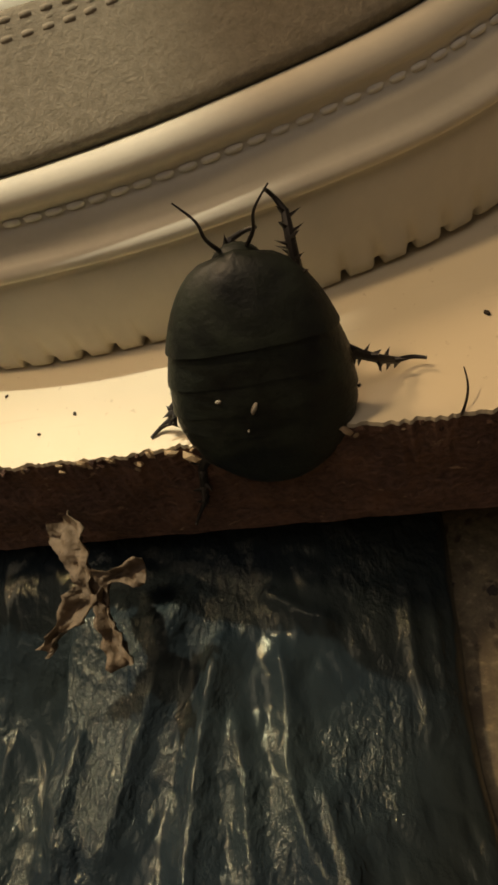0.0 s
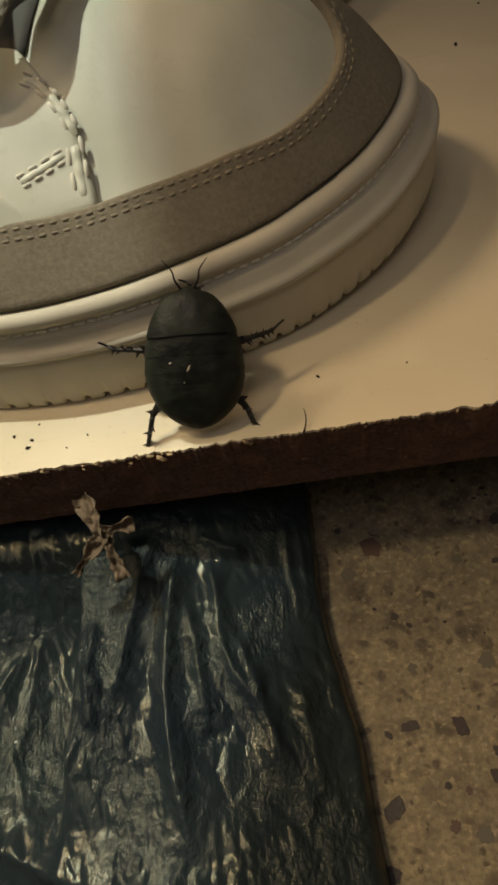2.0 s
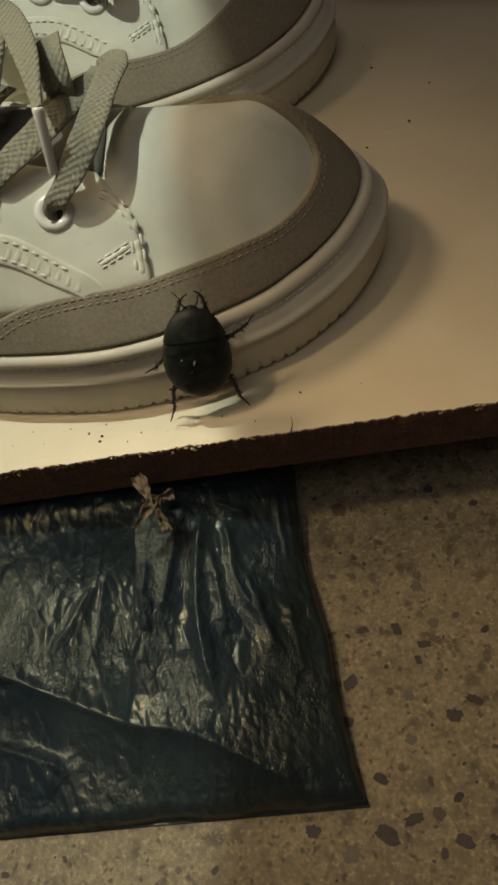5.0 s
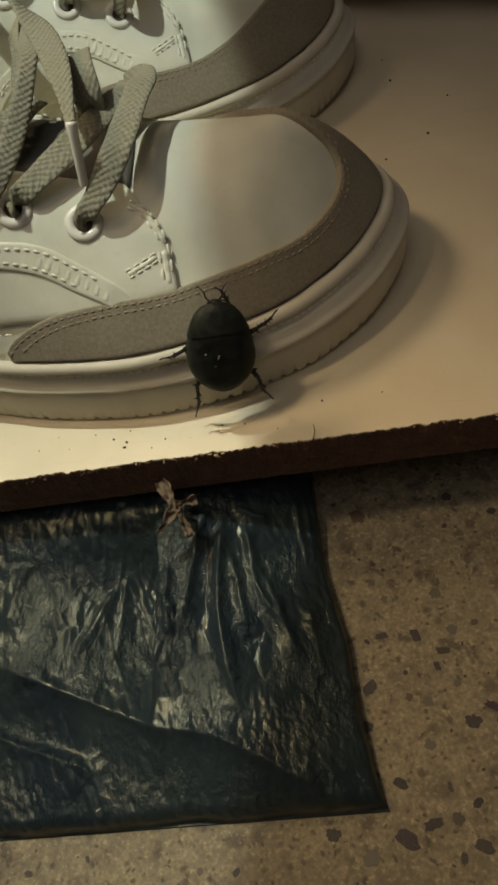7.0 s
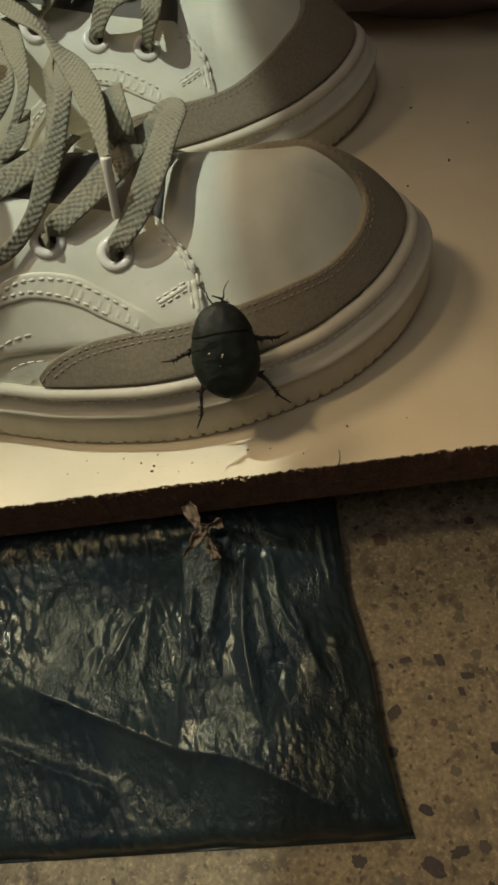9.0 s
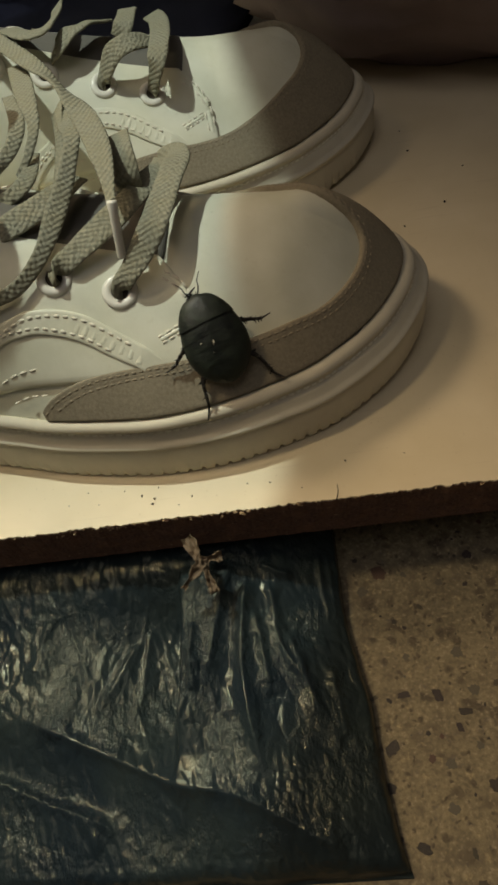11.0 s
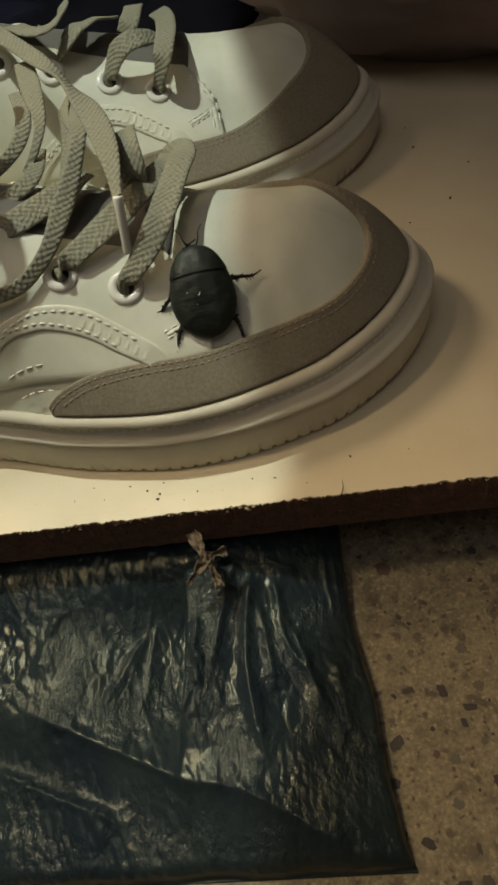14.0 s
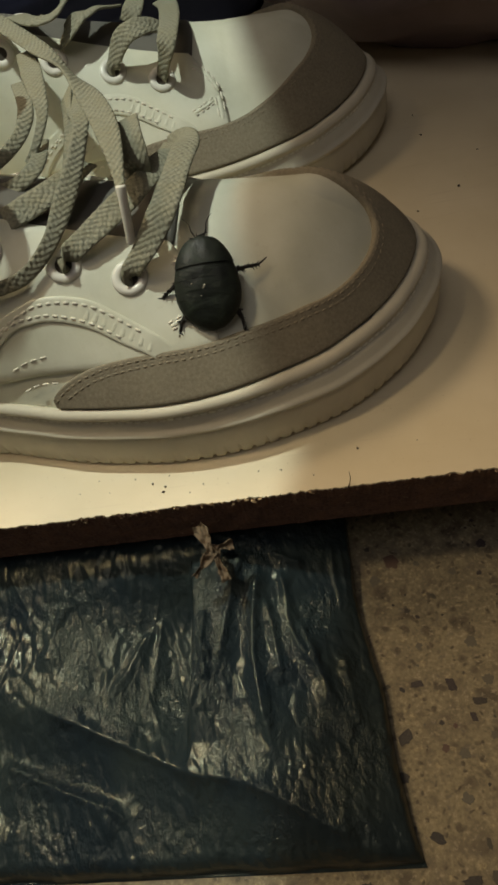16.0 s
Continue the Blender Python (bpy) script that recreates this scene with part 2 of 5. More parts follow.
def mat_chip():
    """Polished stone grit, each chip of its own tone."""
    n = Nodes("dark_stone")
    info = n.t.nodes.new("ShaderNodeObjectInfo")
    v = n.coords(which="Generated")
    f = n.noise(v, 6, 4)
    c = n.ramp(info.outputs["Random"], [(0.0, (0.022, 0.02, 0.02)), (0.4, (0.038, 0.032, 0.028)), (0.65, (0.034, 0.024, 0.027)), (0.85, (0.06, 0.055, 0.038)), (1.0, (0.085, 0.065, 0.05))])
    c = n.mix(n.ramp(f, [(0.35, (0.45, 0.45, 0.45)), (0.6, (0, 0, 0))]), c, (0.085, 0.07, 0.05))
    return n.done(c, 0.6, n.bump(f, 0.2, 0.0001), spec=0.35)


M_CHIP = mat_chip()
M_CHIP_WARM = mat_plain("brown_stone", (0.085, 0.05, 0.036), 0.5, 0.45, 700, 0.2, 0.0001)
M_CHIP_PALE = mat_plain("grey_stone", (0.1, 0.088, 0.062), 0.5, 0.4, 700, 0.2, 0.0001)
M_SPLINTER = mat_plain("pale_splinter", (0.42, 0.3, 0.17), 0.8, 0.3, 1500, 0.3, 0.0002)
# pale so that the unseen walls throw fill light back
M_WALL = mat_plain("room_plaster", (0.72, 0.7, 0.67), 0.9, 0.06, 20, 0.2, 0.001)


# ---- mesh helpers ----
def link_mesh(name, verts, faces, material, parent=None, label="", smooth=True):
    me = bpy.data.meshes.new(name)
    me.from_pydata([tuple(v) for v in verts], [], faces)
    if smooth:
        me.polygons.foreach_set("use_smooth", [True] * len(me.polygons))
    me.materials.append(material)
    me.update()
    ob = new(name, me)
    if parent is not None:
        ob.parent = parent
    if label:
        ob["label"] = label
    return ob


def part(name, bm, material, parent, label="", smooth=True):
    me = bpy.data.meshes.new(name)
    bmesh.ops.recalc_face_normals(bm, faces=bm.faces)
    for f in bm.faces:
        f.smooth = smooth
    bm.to_mesh(me)
    bm.free()
    me.materials.append(material)
    ob = new(name, me)
    if parent is not None:
        ob.parent = parent
    if label:
        ob["label"] = label
    return ob


def grid_faces(n, m, closed_n=False, closed_m=False, base=0, flip=False):
    out = []
    for i in range(n if closed_n else n - 1):
        for j in range(m if closed_m else m - 1):
            a, b = base + i * m + j, base + ((i + 1) % n) * m + j
            c, d = base + ((i + 1) % n) * m + (j + 1) % m, base + i * m + (j + 1) % m
            out.append((a, d, c, b) if flip else (a, b, c, d))
    return out


def smooth_interp(xs, ys, x):
    """Cubic Hermite through the points (xs, ys)."""
    if x <= xs[0]:
        return ys[0]
    if x >= xs[-1]:
        return ys[-1]
    i = max(k for k in range(len(xs) - 1) if xs[k] <= x)
    h = xs[i + 1] - xs[i]

    def slope(k):
        if k == 0:
            return (ys[1] - ys[0]) / (xs[1] - xs[0])
        if k == len(xs) - 1:
            return (ys[-1] - ys[-2]) / (xs[-1] - xs[-2])
        return (ys[k + 1] - ys[k - 1]) / (xs[k + 1] - xs[k - 1])

    t = (x - xs[i]) / h
    return ((2 * t**3 - 3 * t**2 + 1) * ys[i] + (t**3 - 2 * t**2 + t) * h * slope(i)
            + (-2 * t**3 + 3 * t**2) * ys[i + 1] + (t**3 - t**2) * h * slope(i + 1))


def spline(points, count, closed=False):
    """Catmull-Rom through points, resampled evenly."""
    pts = [Vector(p) for p in points]
    dense = []
    n = len(pts)
    for i in range(n if closed else n - 1):
        if closed:
            a, b, c, d = (pts[(i + k) % n] for k in (-1, 0, 1, 2))
        else:
            a, b, c, d = pts[max(i - 1, 0)], pts[i], pts[i + 1], pts[min(i + 2, n - 1)]
        for k in range(24):
            t = k / 24
            dense.append(0.5 * (2 * b + (c - a) * t + (2 * a - 5 * b + 4 * c - d) * t * t + (3 * b - a - 3 * c + d) * t**3))
    dense.append(pts[0] if closed else pts[-1])
    acc = [0.0]
    for p, q in zip(dense, dense[1:]):
        acc.append(acc[-1] + (q - p).length)
    out, j = [], 0
    steps = count if closed else count - 1
    for i in range(count):
        want = acc[-1] * i / steps
        while j < len(acc) - 2 and acc[j + 1] < want:
            j += 1
        f = (want - acc[j]) / max(acc[j + 1] - acc[j], 1e-12)
        out.append(dense[j].lerp(dense[j + 1], min(max(f, 0), 1)))
    return out


# ---- setting ----
def make_board():
    """The shelf board: a laminated top over a rough broken chipboard edge."""
    board = tagged(new("shelf_board"), "cream laminated chipboard shelf with a rough broken edge", "shelf", kind="structure")
    x0, x1, y1 = -0.75, 0.6, 0.42
    xs = [x0 + (-0.16 - x0) * k / 160 for k in range(160)] + [-0.16 + 0.26 * k / 1000 for k in range(1000)] + [0.10 + (x1 - 0.10) * k / 120 for k in range(121)]
    n = len(xs)
    top_edge = []
    for x in xs:
        chip = 0.0005 * noise.noise((x * 120, 3.1, 0)) + 0.0005 * noise.noise((x * 600, 9.7, 0)) + 0.0004 * noise.noise((x * 1700, 5.7, 0))
        top_edge.append((x, chip, 0.0))
    verts, rows = [], 9
    for i in range(n):
        x, y, _ = top_edge[i]
        for k in range(rows):
            f = k / (rows - 1)
            rough = (0.0009 * noise.noise((x * 220, f * 6, 4.0)) + 0.0005 * noise.noise((x * 900, f * 20, 1.0))) * (1 - 0.75 * max(0, f - 0.75) / 0.25)
            verts.append((x, y * (1 - f) - 0.0002 + rough * min(1, f * 4), -0.0004 - f * (BOARD_T - 0.0006)))
    core = link_mesh("broken_edge", verts, grid_faces(n, rows), M_CORE, board, "rough dark brown chipboard edge")
    verts = []
    for x, y, _ in top_edge:
        verts += [(x, y - 0.0001, -0.0006), (x, y, 0.0), (x, y + 0.002, 0.0), (x, y1, 0.0), (x, y1, -BOARD_T), (x, 0.004, -BOARD_T), (x, 0.003, -BOARD_T + 0.0006)]
    link_mesh("laminate", verts, grid_faces(n, 7), M_TOP, board, smooth=False)
    # splinters and crumbs of core along the broken rim
    rng = random.Random(5)
    shapes = []
    for k in range(5):
        bm = bmesh.new()
        bmesh.ops.create_icosphere(bm, subdivisions=1, radius=1)
        for v in bm.verts:
            v.co *= 0.6 + 0.6 * rng.random()
        me = bpy.data.meshes.new("splinter")
        bm.to_mesh(me)
        bm.free()
        me.materials.append(M_SPLINTER if k < 3 else M_CORE)
        shapes.append(me)
    spots = [(-28.5, -1.6, 0.8, 0), (-30.5, -0.5, 0.6, 1), (-33, -0.3, 0.5, 2), (-26.5, -0.6, 0.5, 0), (-35.5, -2.6, 0.4, 1)]
    spots += [(rng.uniform(-150, 85), -0.3 - 2.2 * rng.random() ** 3, rng.uniform(0.2, 0.55), rng.choice((0, 1, 2, 3, 4, 3, 4))) for _ in range(170)]
    for x, z, r, k in spots:
        ob = new("splinter", shapes[k])
        ob.parent = board
        ob.matrix_local = pose(x * MM, -0.3 * MM, z * MM, rng.uniform(0, 360), rng.uniform(0, 360), 0) @ Matrix.Diagonal((r * MM * 1.5, r * MM, r * MM * 0.8, 1))
    return board


make_board()
fl = bmesh.new()
bmesh.ops.create_grid(fl, x_segments=4, y_segments=4, size=1.9, matrix=pose(0, 0, FLOOR_Z))
tagged(part("floor", fl, M_FLOOR, None), "brown terrazzo floor with dark stone chips", "floor", kind="structure")


def make_room():
    """Unseen plain walls and ceiling that close the place and bounce light."""
    x0, x1, y0, y1, z0, z1, t = -1.6, 1.4, -1.8, 0.95, FLOOR_Z, 2.35, 0.08
    def slab(name, a, b):
        bm = bmesh.new()
        c = [(p + q) / 2 for p, q in zip(a, b)]
        d = [abs(q - p) for p, q in zip(a, b)]
        bmesh.ops.create_cube(bm, size=1, matrix=Matrix.Translation(c) @ Matrix.Diagonal((*d, 1)))
        tagged(part(name, bm, M_WALL, None, smooth=False), "unseen plain room surface, pale to bounce light", "wall", kind="structure")
    slab("wall_west", (x0 - t, y0, z0), (x0, y1, z1))
    slab("wall_east", (x1, y0, z0), (x1 + t, y1, z1))
    slab("wall_north", (x0 - t, y1, z0), (x1 + t, y1 + t, z1))
    slab("wall_south", (x0 - t, y0 - t, z0), (x1 + t, y0, z1))
    slab("ceiling", (x0 - t, y0 - t, z1), (x1 + t, y1 + t, z1 + t))


make_room()

# ---- shoes ----
OUTLINE = [(75, 15), (72.5, -2), (60.3, -21), (41, -36), (22, -43.2), (5, -47.3), (-13, -48.6), (-31, -47), (-50, -43.4), (-66, -38.8), (-80, -35), (-105, -31.5), (-145, -31),
           (-188, -27), (-206, -14), (-211, 4), (-203, 24), (-180, 36), (-140, 41), (-95, 43), (-50, 47), (-12, 50), (22, 49), (49, 42), (67.5, 31)]
NS = 420
RING = spline([(x, y, 0) for x, y in OUTLINE], NS, True)


def ring_normal(i):
    t = RING[(i + 1) % NS] - RING[i - 1]
    return Vector((-t.y, t.x, 0)).normalized() * -1.0


_c = sum((p for p in RING), Vector()) / NS
RNORM = [ring_normal(i) for i in range(NS)]
if sum(n.dot(p - _c) for n, p in zip(RNORM, RING)) < 0:
    RNORM = [-n for n in RNORM]


def toe(u):
    return min(1, max(0, (u + 10) / 60))


def lift(u):
    return 4.0 * max(0, (u - 20) / 53) ** 2


FOX = 22.2


def fox_point(i):
    """Where upper and sole meet at ring index i."""
    p, n = RING[i % NS], RNORM[i % NS]
    q = p - n * (5.8 + 3.2 * toe(p.x))
    return Vector((q.x, q.y, FOX + lift(p.x) * 0.6))


SPINE_U = [-190, -150, -110, -70, -40, -15, 16]
SPINE_H = [65.3, 71.3, 64.3, 50.8, 39.8, 33.3, 29.8]


def upper(i, v):
    """The upper's surface: ring index i (may be a fraction), v from 0 at the sole to 1 at the spine."""
    i0 = int(math.floor(i))
    f = i - i0
    base = fox_point(i0).lerp(fox_point(i0 + 1), f)
    u = min(16, max(-190, base.x * 0.93 - 14))
    sp = Vector((u, 2 + 8 * min(1, max(0, (u + 110) / 100)), 0))
    h = smooth_interp(SPINE_U, SPINE_H, u)
    far = min(1, max(0, (base.y - 5) / 25))
    back = min(1, max(0, (-60 - base.x) / 40))
    p = 1.75 + 0.5 * max(far, back)
    p += 0.5 * v * v * (1 - max(far, back))
    z = h * (1 - (1 - v) ** p)
    k = v ** (1 + 0.25 * max(far, back))
    q = Vector((base.x, base.y, 0)).lerp(sp, k)
    return Vector((q.x, q.y, base.z + z))


from mathutils.bvhtree import BVHTree

_nv = 40
_v, _f = [], []
for _i in range(NS):
    for _k in range(_nv):
        _v.append(upper(_i, _k / (_nv - 1)))
SKIN = BVHTree.FromPolygons(_v, grid_faces(NS, _nv, True))


def on_skin(x, y, out=0.0):
    """The upper's point over the plan place (x, y), in mm, out mm off its surface; and the normal."""
    hit, nor, _, _ = SKIN.ray_cast(Vector((x, y, 200)), Vector((0, 0, -1)))
    if hit is None:
        hit, nor, _, _ = SKIN.find_nearest(Vector((x, y, 30)))
    if nor.z < 0:
        nor = -nor
    return hit + nor * out, nor


HX, HY, HN = -20, -28, 80
_h = np.zeros((HN, HN))
for _i in range(HN):
    for _k in range(HN):
        _h[_i, _k] = on_skin(HX + _i, HY + _k)[0].z
for _ in range(4):
    _p = np.pad(_h, 4, mode="edge")
    _h = sum(_p[a:a + HN, b:b + HN] for a in range(9) for b in range(9)) / 81


def vamp_height(p):
    """The upper's height at p, evened out round the end of the spine."""
    r = math.hypot(p.x - 16, p.y - 10)
    if r > 24:
        return p.z
    a, b = p.x - HX, p.y - HY
    i, k = int(a), int(b)
    f, g = a - i, b - k
    z = (_h[i, k] * (1 - f) + _h[i + 1, k] * f) * (1 - g) + (_h[i, k + 1] * (1 - f) + _h[i + 1, k + 1] * f) * g
    w = min(1, max(0, (24 - r) / 12))
    w = w * w * (3 - 2 * w)
    return p.z + (float(z) - p.z) * w


def skin_patch(name, low, high, material, parent, thick=1.2, ni=90, nv=16, bulge=0.0, label="", tuck=0.0):
    """A piece of leather laid on the upper between two plan lines, with rolled edges. bulge: mm by which its first end bows out;
    tuck: the share of its length over which the first end thins to slip under another piece."""
    lo = spline([(x, y, 0) for x, y in low], ni)
    hi = spline([(x, y, 0) for x, y in high], ni)
    prof = [(0.0, -0.3), (0.0, 0.55), (0.02, 0.9)] + [(0.05 + 0.9 * k / (nv - 1), 1.0) for k in range(nv)] + [(0.98, 0.9), (1.0, 0.55), (1.0, -0.3)]
    verts = []
    for a in range(ni):
        s = a / (ni - 1)
        rim = -0.3 if a in (0, ni - 1) else (0.75 if a in (1, ni - 2) else 1.0)
        aa = min(max(a, 1), ni - 2) if a in (0, ni - 1) else a
        for f, o in prof:
            p = lo[aa].lerp(hi[aa], f)
            x = p.x + bulge * math.sin(math.pi * f) ** 0.8 * max(0, 1 - s * 3) ** 2
            thin = min(1.0, 0.25 + 0.75 * s / tuck) if tuck else 1.0
            q, _ = on_skin(x, p.y, thick * thin * min(o, rim) + 0.12 * noise.noise((p.x * 0.25, p.y * 0.25, 3)))
            verts.append(q * MM)
    return link_mesh(name, verts, grid_faces(ni, len(prof)), material, parent, label)


def stitch_row(line, out, length=1.9, gap=1.2, radius=0.42):
    """Thread stitches along a plan line on the upper; gives verts and faces of many small rounded bars."""
    total = spline([(x, y, 0) for x, y in line], 200)
    run = sum((q - p).length for p, q in zip(total, total[1:]))
    n = max(1, int(run / (length + gap)))
    pts = spline([(x, y, 0) for x, y in line], n * 10 + 1)
    verts, faces = [], []
    for k in range(n):
        a, na = on_skin(pts[k * 10].x, pts[k * 10].y, out)
        c, nc = on_skin(pts[k * 10 + 6].x, pts[k * 10 + 6].y, out)
        add_bar(verts, faces, a, c, na, radius)
    return verts, faces


def add_bar(verts, faces, a, c, up, r):
    t = (c - a)
    side = t.cross(up).normalized()
    base = len(verts)
    for f, h, w in ((-0.1, 0.0, 0.5), (0.1, 0.85, 0.9), (0.5, 1.0, 1.0), (0.9, 0.85, 0.9), (1.1, 0.0, 0.5)):
        m = a + t * f
        for k in range(5):
            ang = math.pi * k / 4
            verts.append((m + side * (r * w * math.cos(ang)) + up * (r * h * math.sin(ang) - r * 0.3)) * MM)
    faces.extend(grid_faces(5, 5, base=base))


def stitching(name, rows, material, parent, label=""):
    verts, faces = [], []
    for line, out, length, gap, radius in rows:
        v, f = stitch_row(line, out, length, gap, radius)
        faces += [tuple(i + len(verts) for i in g) for g in f]
        verts += v
    return link_mesh(name, verts, faces, material, parent, label)


def padding(name, rows, material, parent, label=""):
    """Puffed strips of the upper that swell between rows of stitches."""
    verts, faces = [], []
    for line, out, half, tall, period in rows:
        pts = spline([(x, y, 0) for x, y in line], 60)
        run = sum((q - p).length for p, q in zip(pts, pts[1:]))
        n = max(12, int(run / 0.45))
        pts = spline([(x, y, 0) for x, y in line], n)
        skin = [on_skin(p.x, p.y, out) for p in pts]
        base = len(verts)
        for k, (p, up) in enumerate(skin):
            t = (skin[min(k + 1, n - 1)][0] - skin[max(k - 1, 0)][0]).normalized()
            side = t.cross(up).normalized()
            f = k / (n - 1)
            end = min(1.0, f * run / 0.9, (1 - f) * run / 0.9)
            swell = (0.68 + 0.32 * abs(math.sin(math.pi * f * run / period))) * math.sqrt(max(0.02, end)) * (1 + 0.25 * noise.noise((k * 0.3, half, 3)))
            for j in range(9):
                a = math.pi * j / 8
                verts.append((p + side * (half * (0.7 + 0.3 * swell) * math.cos(a)) + up * (tall * swell * math.sin(a) - 0.3)) * MM)
        faces += grid_faces(n, 9, base=base)
    return link_mesh(name, verts, faces, material, parent, label)


def shift_line(line, d):
    """A plan line moved d mm to its right."""
    out = []
    for k, p in enumerate(line):
        a, b = line[max(k - 1, 0)], line[min(k + 1, len(line) - 1)]
        t = Vector((b[0] - a[0], b[1] - a[1])).normalized()
        out.append((p[0] + t.y * d, p[1] - t.x * d))
    return out


NSS = 1500
RING_S = spline([(x, y, 0) for x, y in OUTLINE], NSS, True)
ARC = sum((RING_S[k] - RING_S[k - 1]).length for k in range(NSS)) / NSS


def sole_normal(i):
    t = RING_S[(i + 4) % NSS] - RING_S[i - 4]
    n = Vector((t.y, -t.x, 0)).normalized()
    return n


_flip = -1 if sum(sole_normal(i).dot(RING_S[i] - _c) for i in range(0, NSS, 10)) < 0 else 1

GUARD_TOP = [(-50, -37.6), (-48.4, -35.8), (-44, -34.6), (-36.9, -33.5), (-30.6, -32.9), (-22.2, -32.5), (-14, -32.1), (-6.1, -31.5), (1.9, -30.2), (10, -28), (18.1, -25.6),
             (26.3, -22.8), (34.6, -19.1), (41.5, -14.3), (47, -8.6), (50.9, -2), (52.4, 4.5), (51, 9.5), (46.5, 13), (40, 17), (30, 24), (15, 33), (-5, 40), (-25, 42.5), (-40, 43)]


def make_sole(parent):
    prof = [(-9, 0.4), (-1.4, 0.0), (-0.6, 0.5), (-0.4, 1.2), (-0.3, 1.7), (-0.28, 2.2), (-0.5, 6), (-0.9, 10.5), (-1.3, 12.2), (-1.7, 12.8), (-1.5, 13.0), (-0.85, 13.3), (-0.5, 13.9),
            (-0.7, 14.6), (-1.35, 15.1), (-1.9, 15.4), (-2.2, 16.0), (-2.6, 17.2), (-2.9, 18.3), (-3.3, 18.6), (-3.35, 19.4), (-3.1, 19.7), (-3.1, 20.0), (-2.7, 20.4), (-2.4, 21.0),
            (-2.6, 21.9), (-3.3, 22.7), (-4.4, 23.1), (-5.6, 22.9), (-7.0, 21.6)]
    verts = []
    for i in range(NSS):
        p, n = RING_S[i], sole_normal(i) * _flip
        phase = (i * ARC) % 4.3
        notch = max(0, 1 - abs(phase - 0.6) / 0.6) ** 0.6 if phase < 1.2 else 0
        wob = 0.18 * noise.noise((p.x * 0.08, p.y * 0.08, 1))
        for o, z in prof:
            g = z / 23
            oo = o + toe(p.x) * (0.6 * min(1, z / 13) - 3.6 * max(0, z - 15) / 8) + wob * (0.4 + g)
            zz = z
            if z < 1.9 and o > -5:
                oo -= 1.4 * notch
                zz = max(z, 1.9 * notch)
            if z < 9:
                oo += 0.12 * noise.noise((p.x * 0.9, p.y * 0.9, z * 0.9))
            q = p + n * oo
            verts.append((q.x * MM, q.y * MM, (zz + lift(p.x) * (1 - 0.4 * g)) * MM))
    sole = link_mesh("sole", verts, grid_faces(NSS, len(prof), True), M_RUBBER, parent, "cream rubber cupsole with two ribs and a notched edge")
    ring = [(p - sole_normal(i) * _flip * 8.8) for i, p in enumerate(RING_S)][::6]
    link_mesh("outsole", [(q.x * MM, q.y * MM, (0.45 + lift(q.x)) * MM) for q in ring], [tuple(range(len(ring)))], M_RUBBER, sole)
    # thread in the groove under the upper bead
    verts, faces = [], []
    step = int(2.9 / ARC)
    for i in range(0, NSS - step, step):
        a, b = RING_S[i], RING_S[i + int(step * 0.68)]
        na, nb = sole_normal(i) * _flip, sole_normal(i + int(step * 0.68)) * _flip
        d = -3.1 - 1.4 * toe(a.x)
        add_bar(verts, faces, a + na * d + Vector((0, 0, 19.0 + lift(a.x) * 0.7)), b + nb * d + Vector((0, 0, 19.0 + lift(b.x) * 0.7)), na, 0.42)
    link_mesh("sole_stitching", verts, faces, M_THREAD, sole, "row of cream stitches round the sole")
    return sole


def eyelet(parent, x, y):
    p, n = on_skin(x, y, 1.5)
    q = n.to_track_quat("Z", "Y").to_matrix()
    verts, big, small = [], 28, 10
    for a in range(big):
        t = 2 * math.pi * a / big
        for k in range(small):
            w = 2 * math.pi * k / small
            r = 3.8 + 1.45 * math.cos(w)
            verts.append((p + q @ Vector((r * math.cos(t), r * math.sin(t), 0.95 * math.sin(w)))) * MM)
    ring = link_mesh("eyelet", verts, grid_faces(big, small, True, True), M_EYELET, parent, "glossy cream enamelled eyelet")
    # no opening here: a dark disc is painted in for the shaded hole
    hole = [(p + q @ Vector((2.6 * math.cos(2 * math.pi * k / 20), 2.6 * math.sin(2 * math.pi * k / 20), 0.15))) * MM for k in range(20)]
    link_mesh("eyelet_shade_disc", hole, [tuple(range(20))], M_HOLE_SHADE, ring)


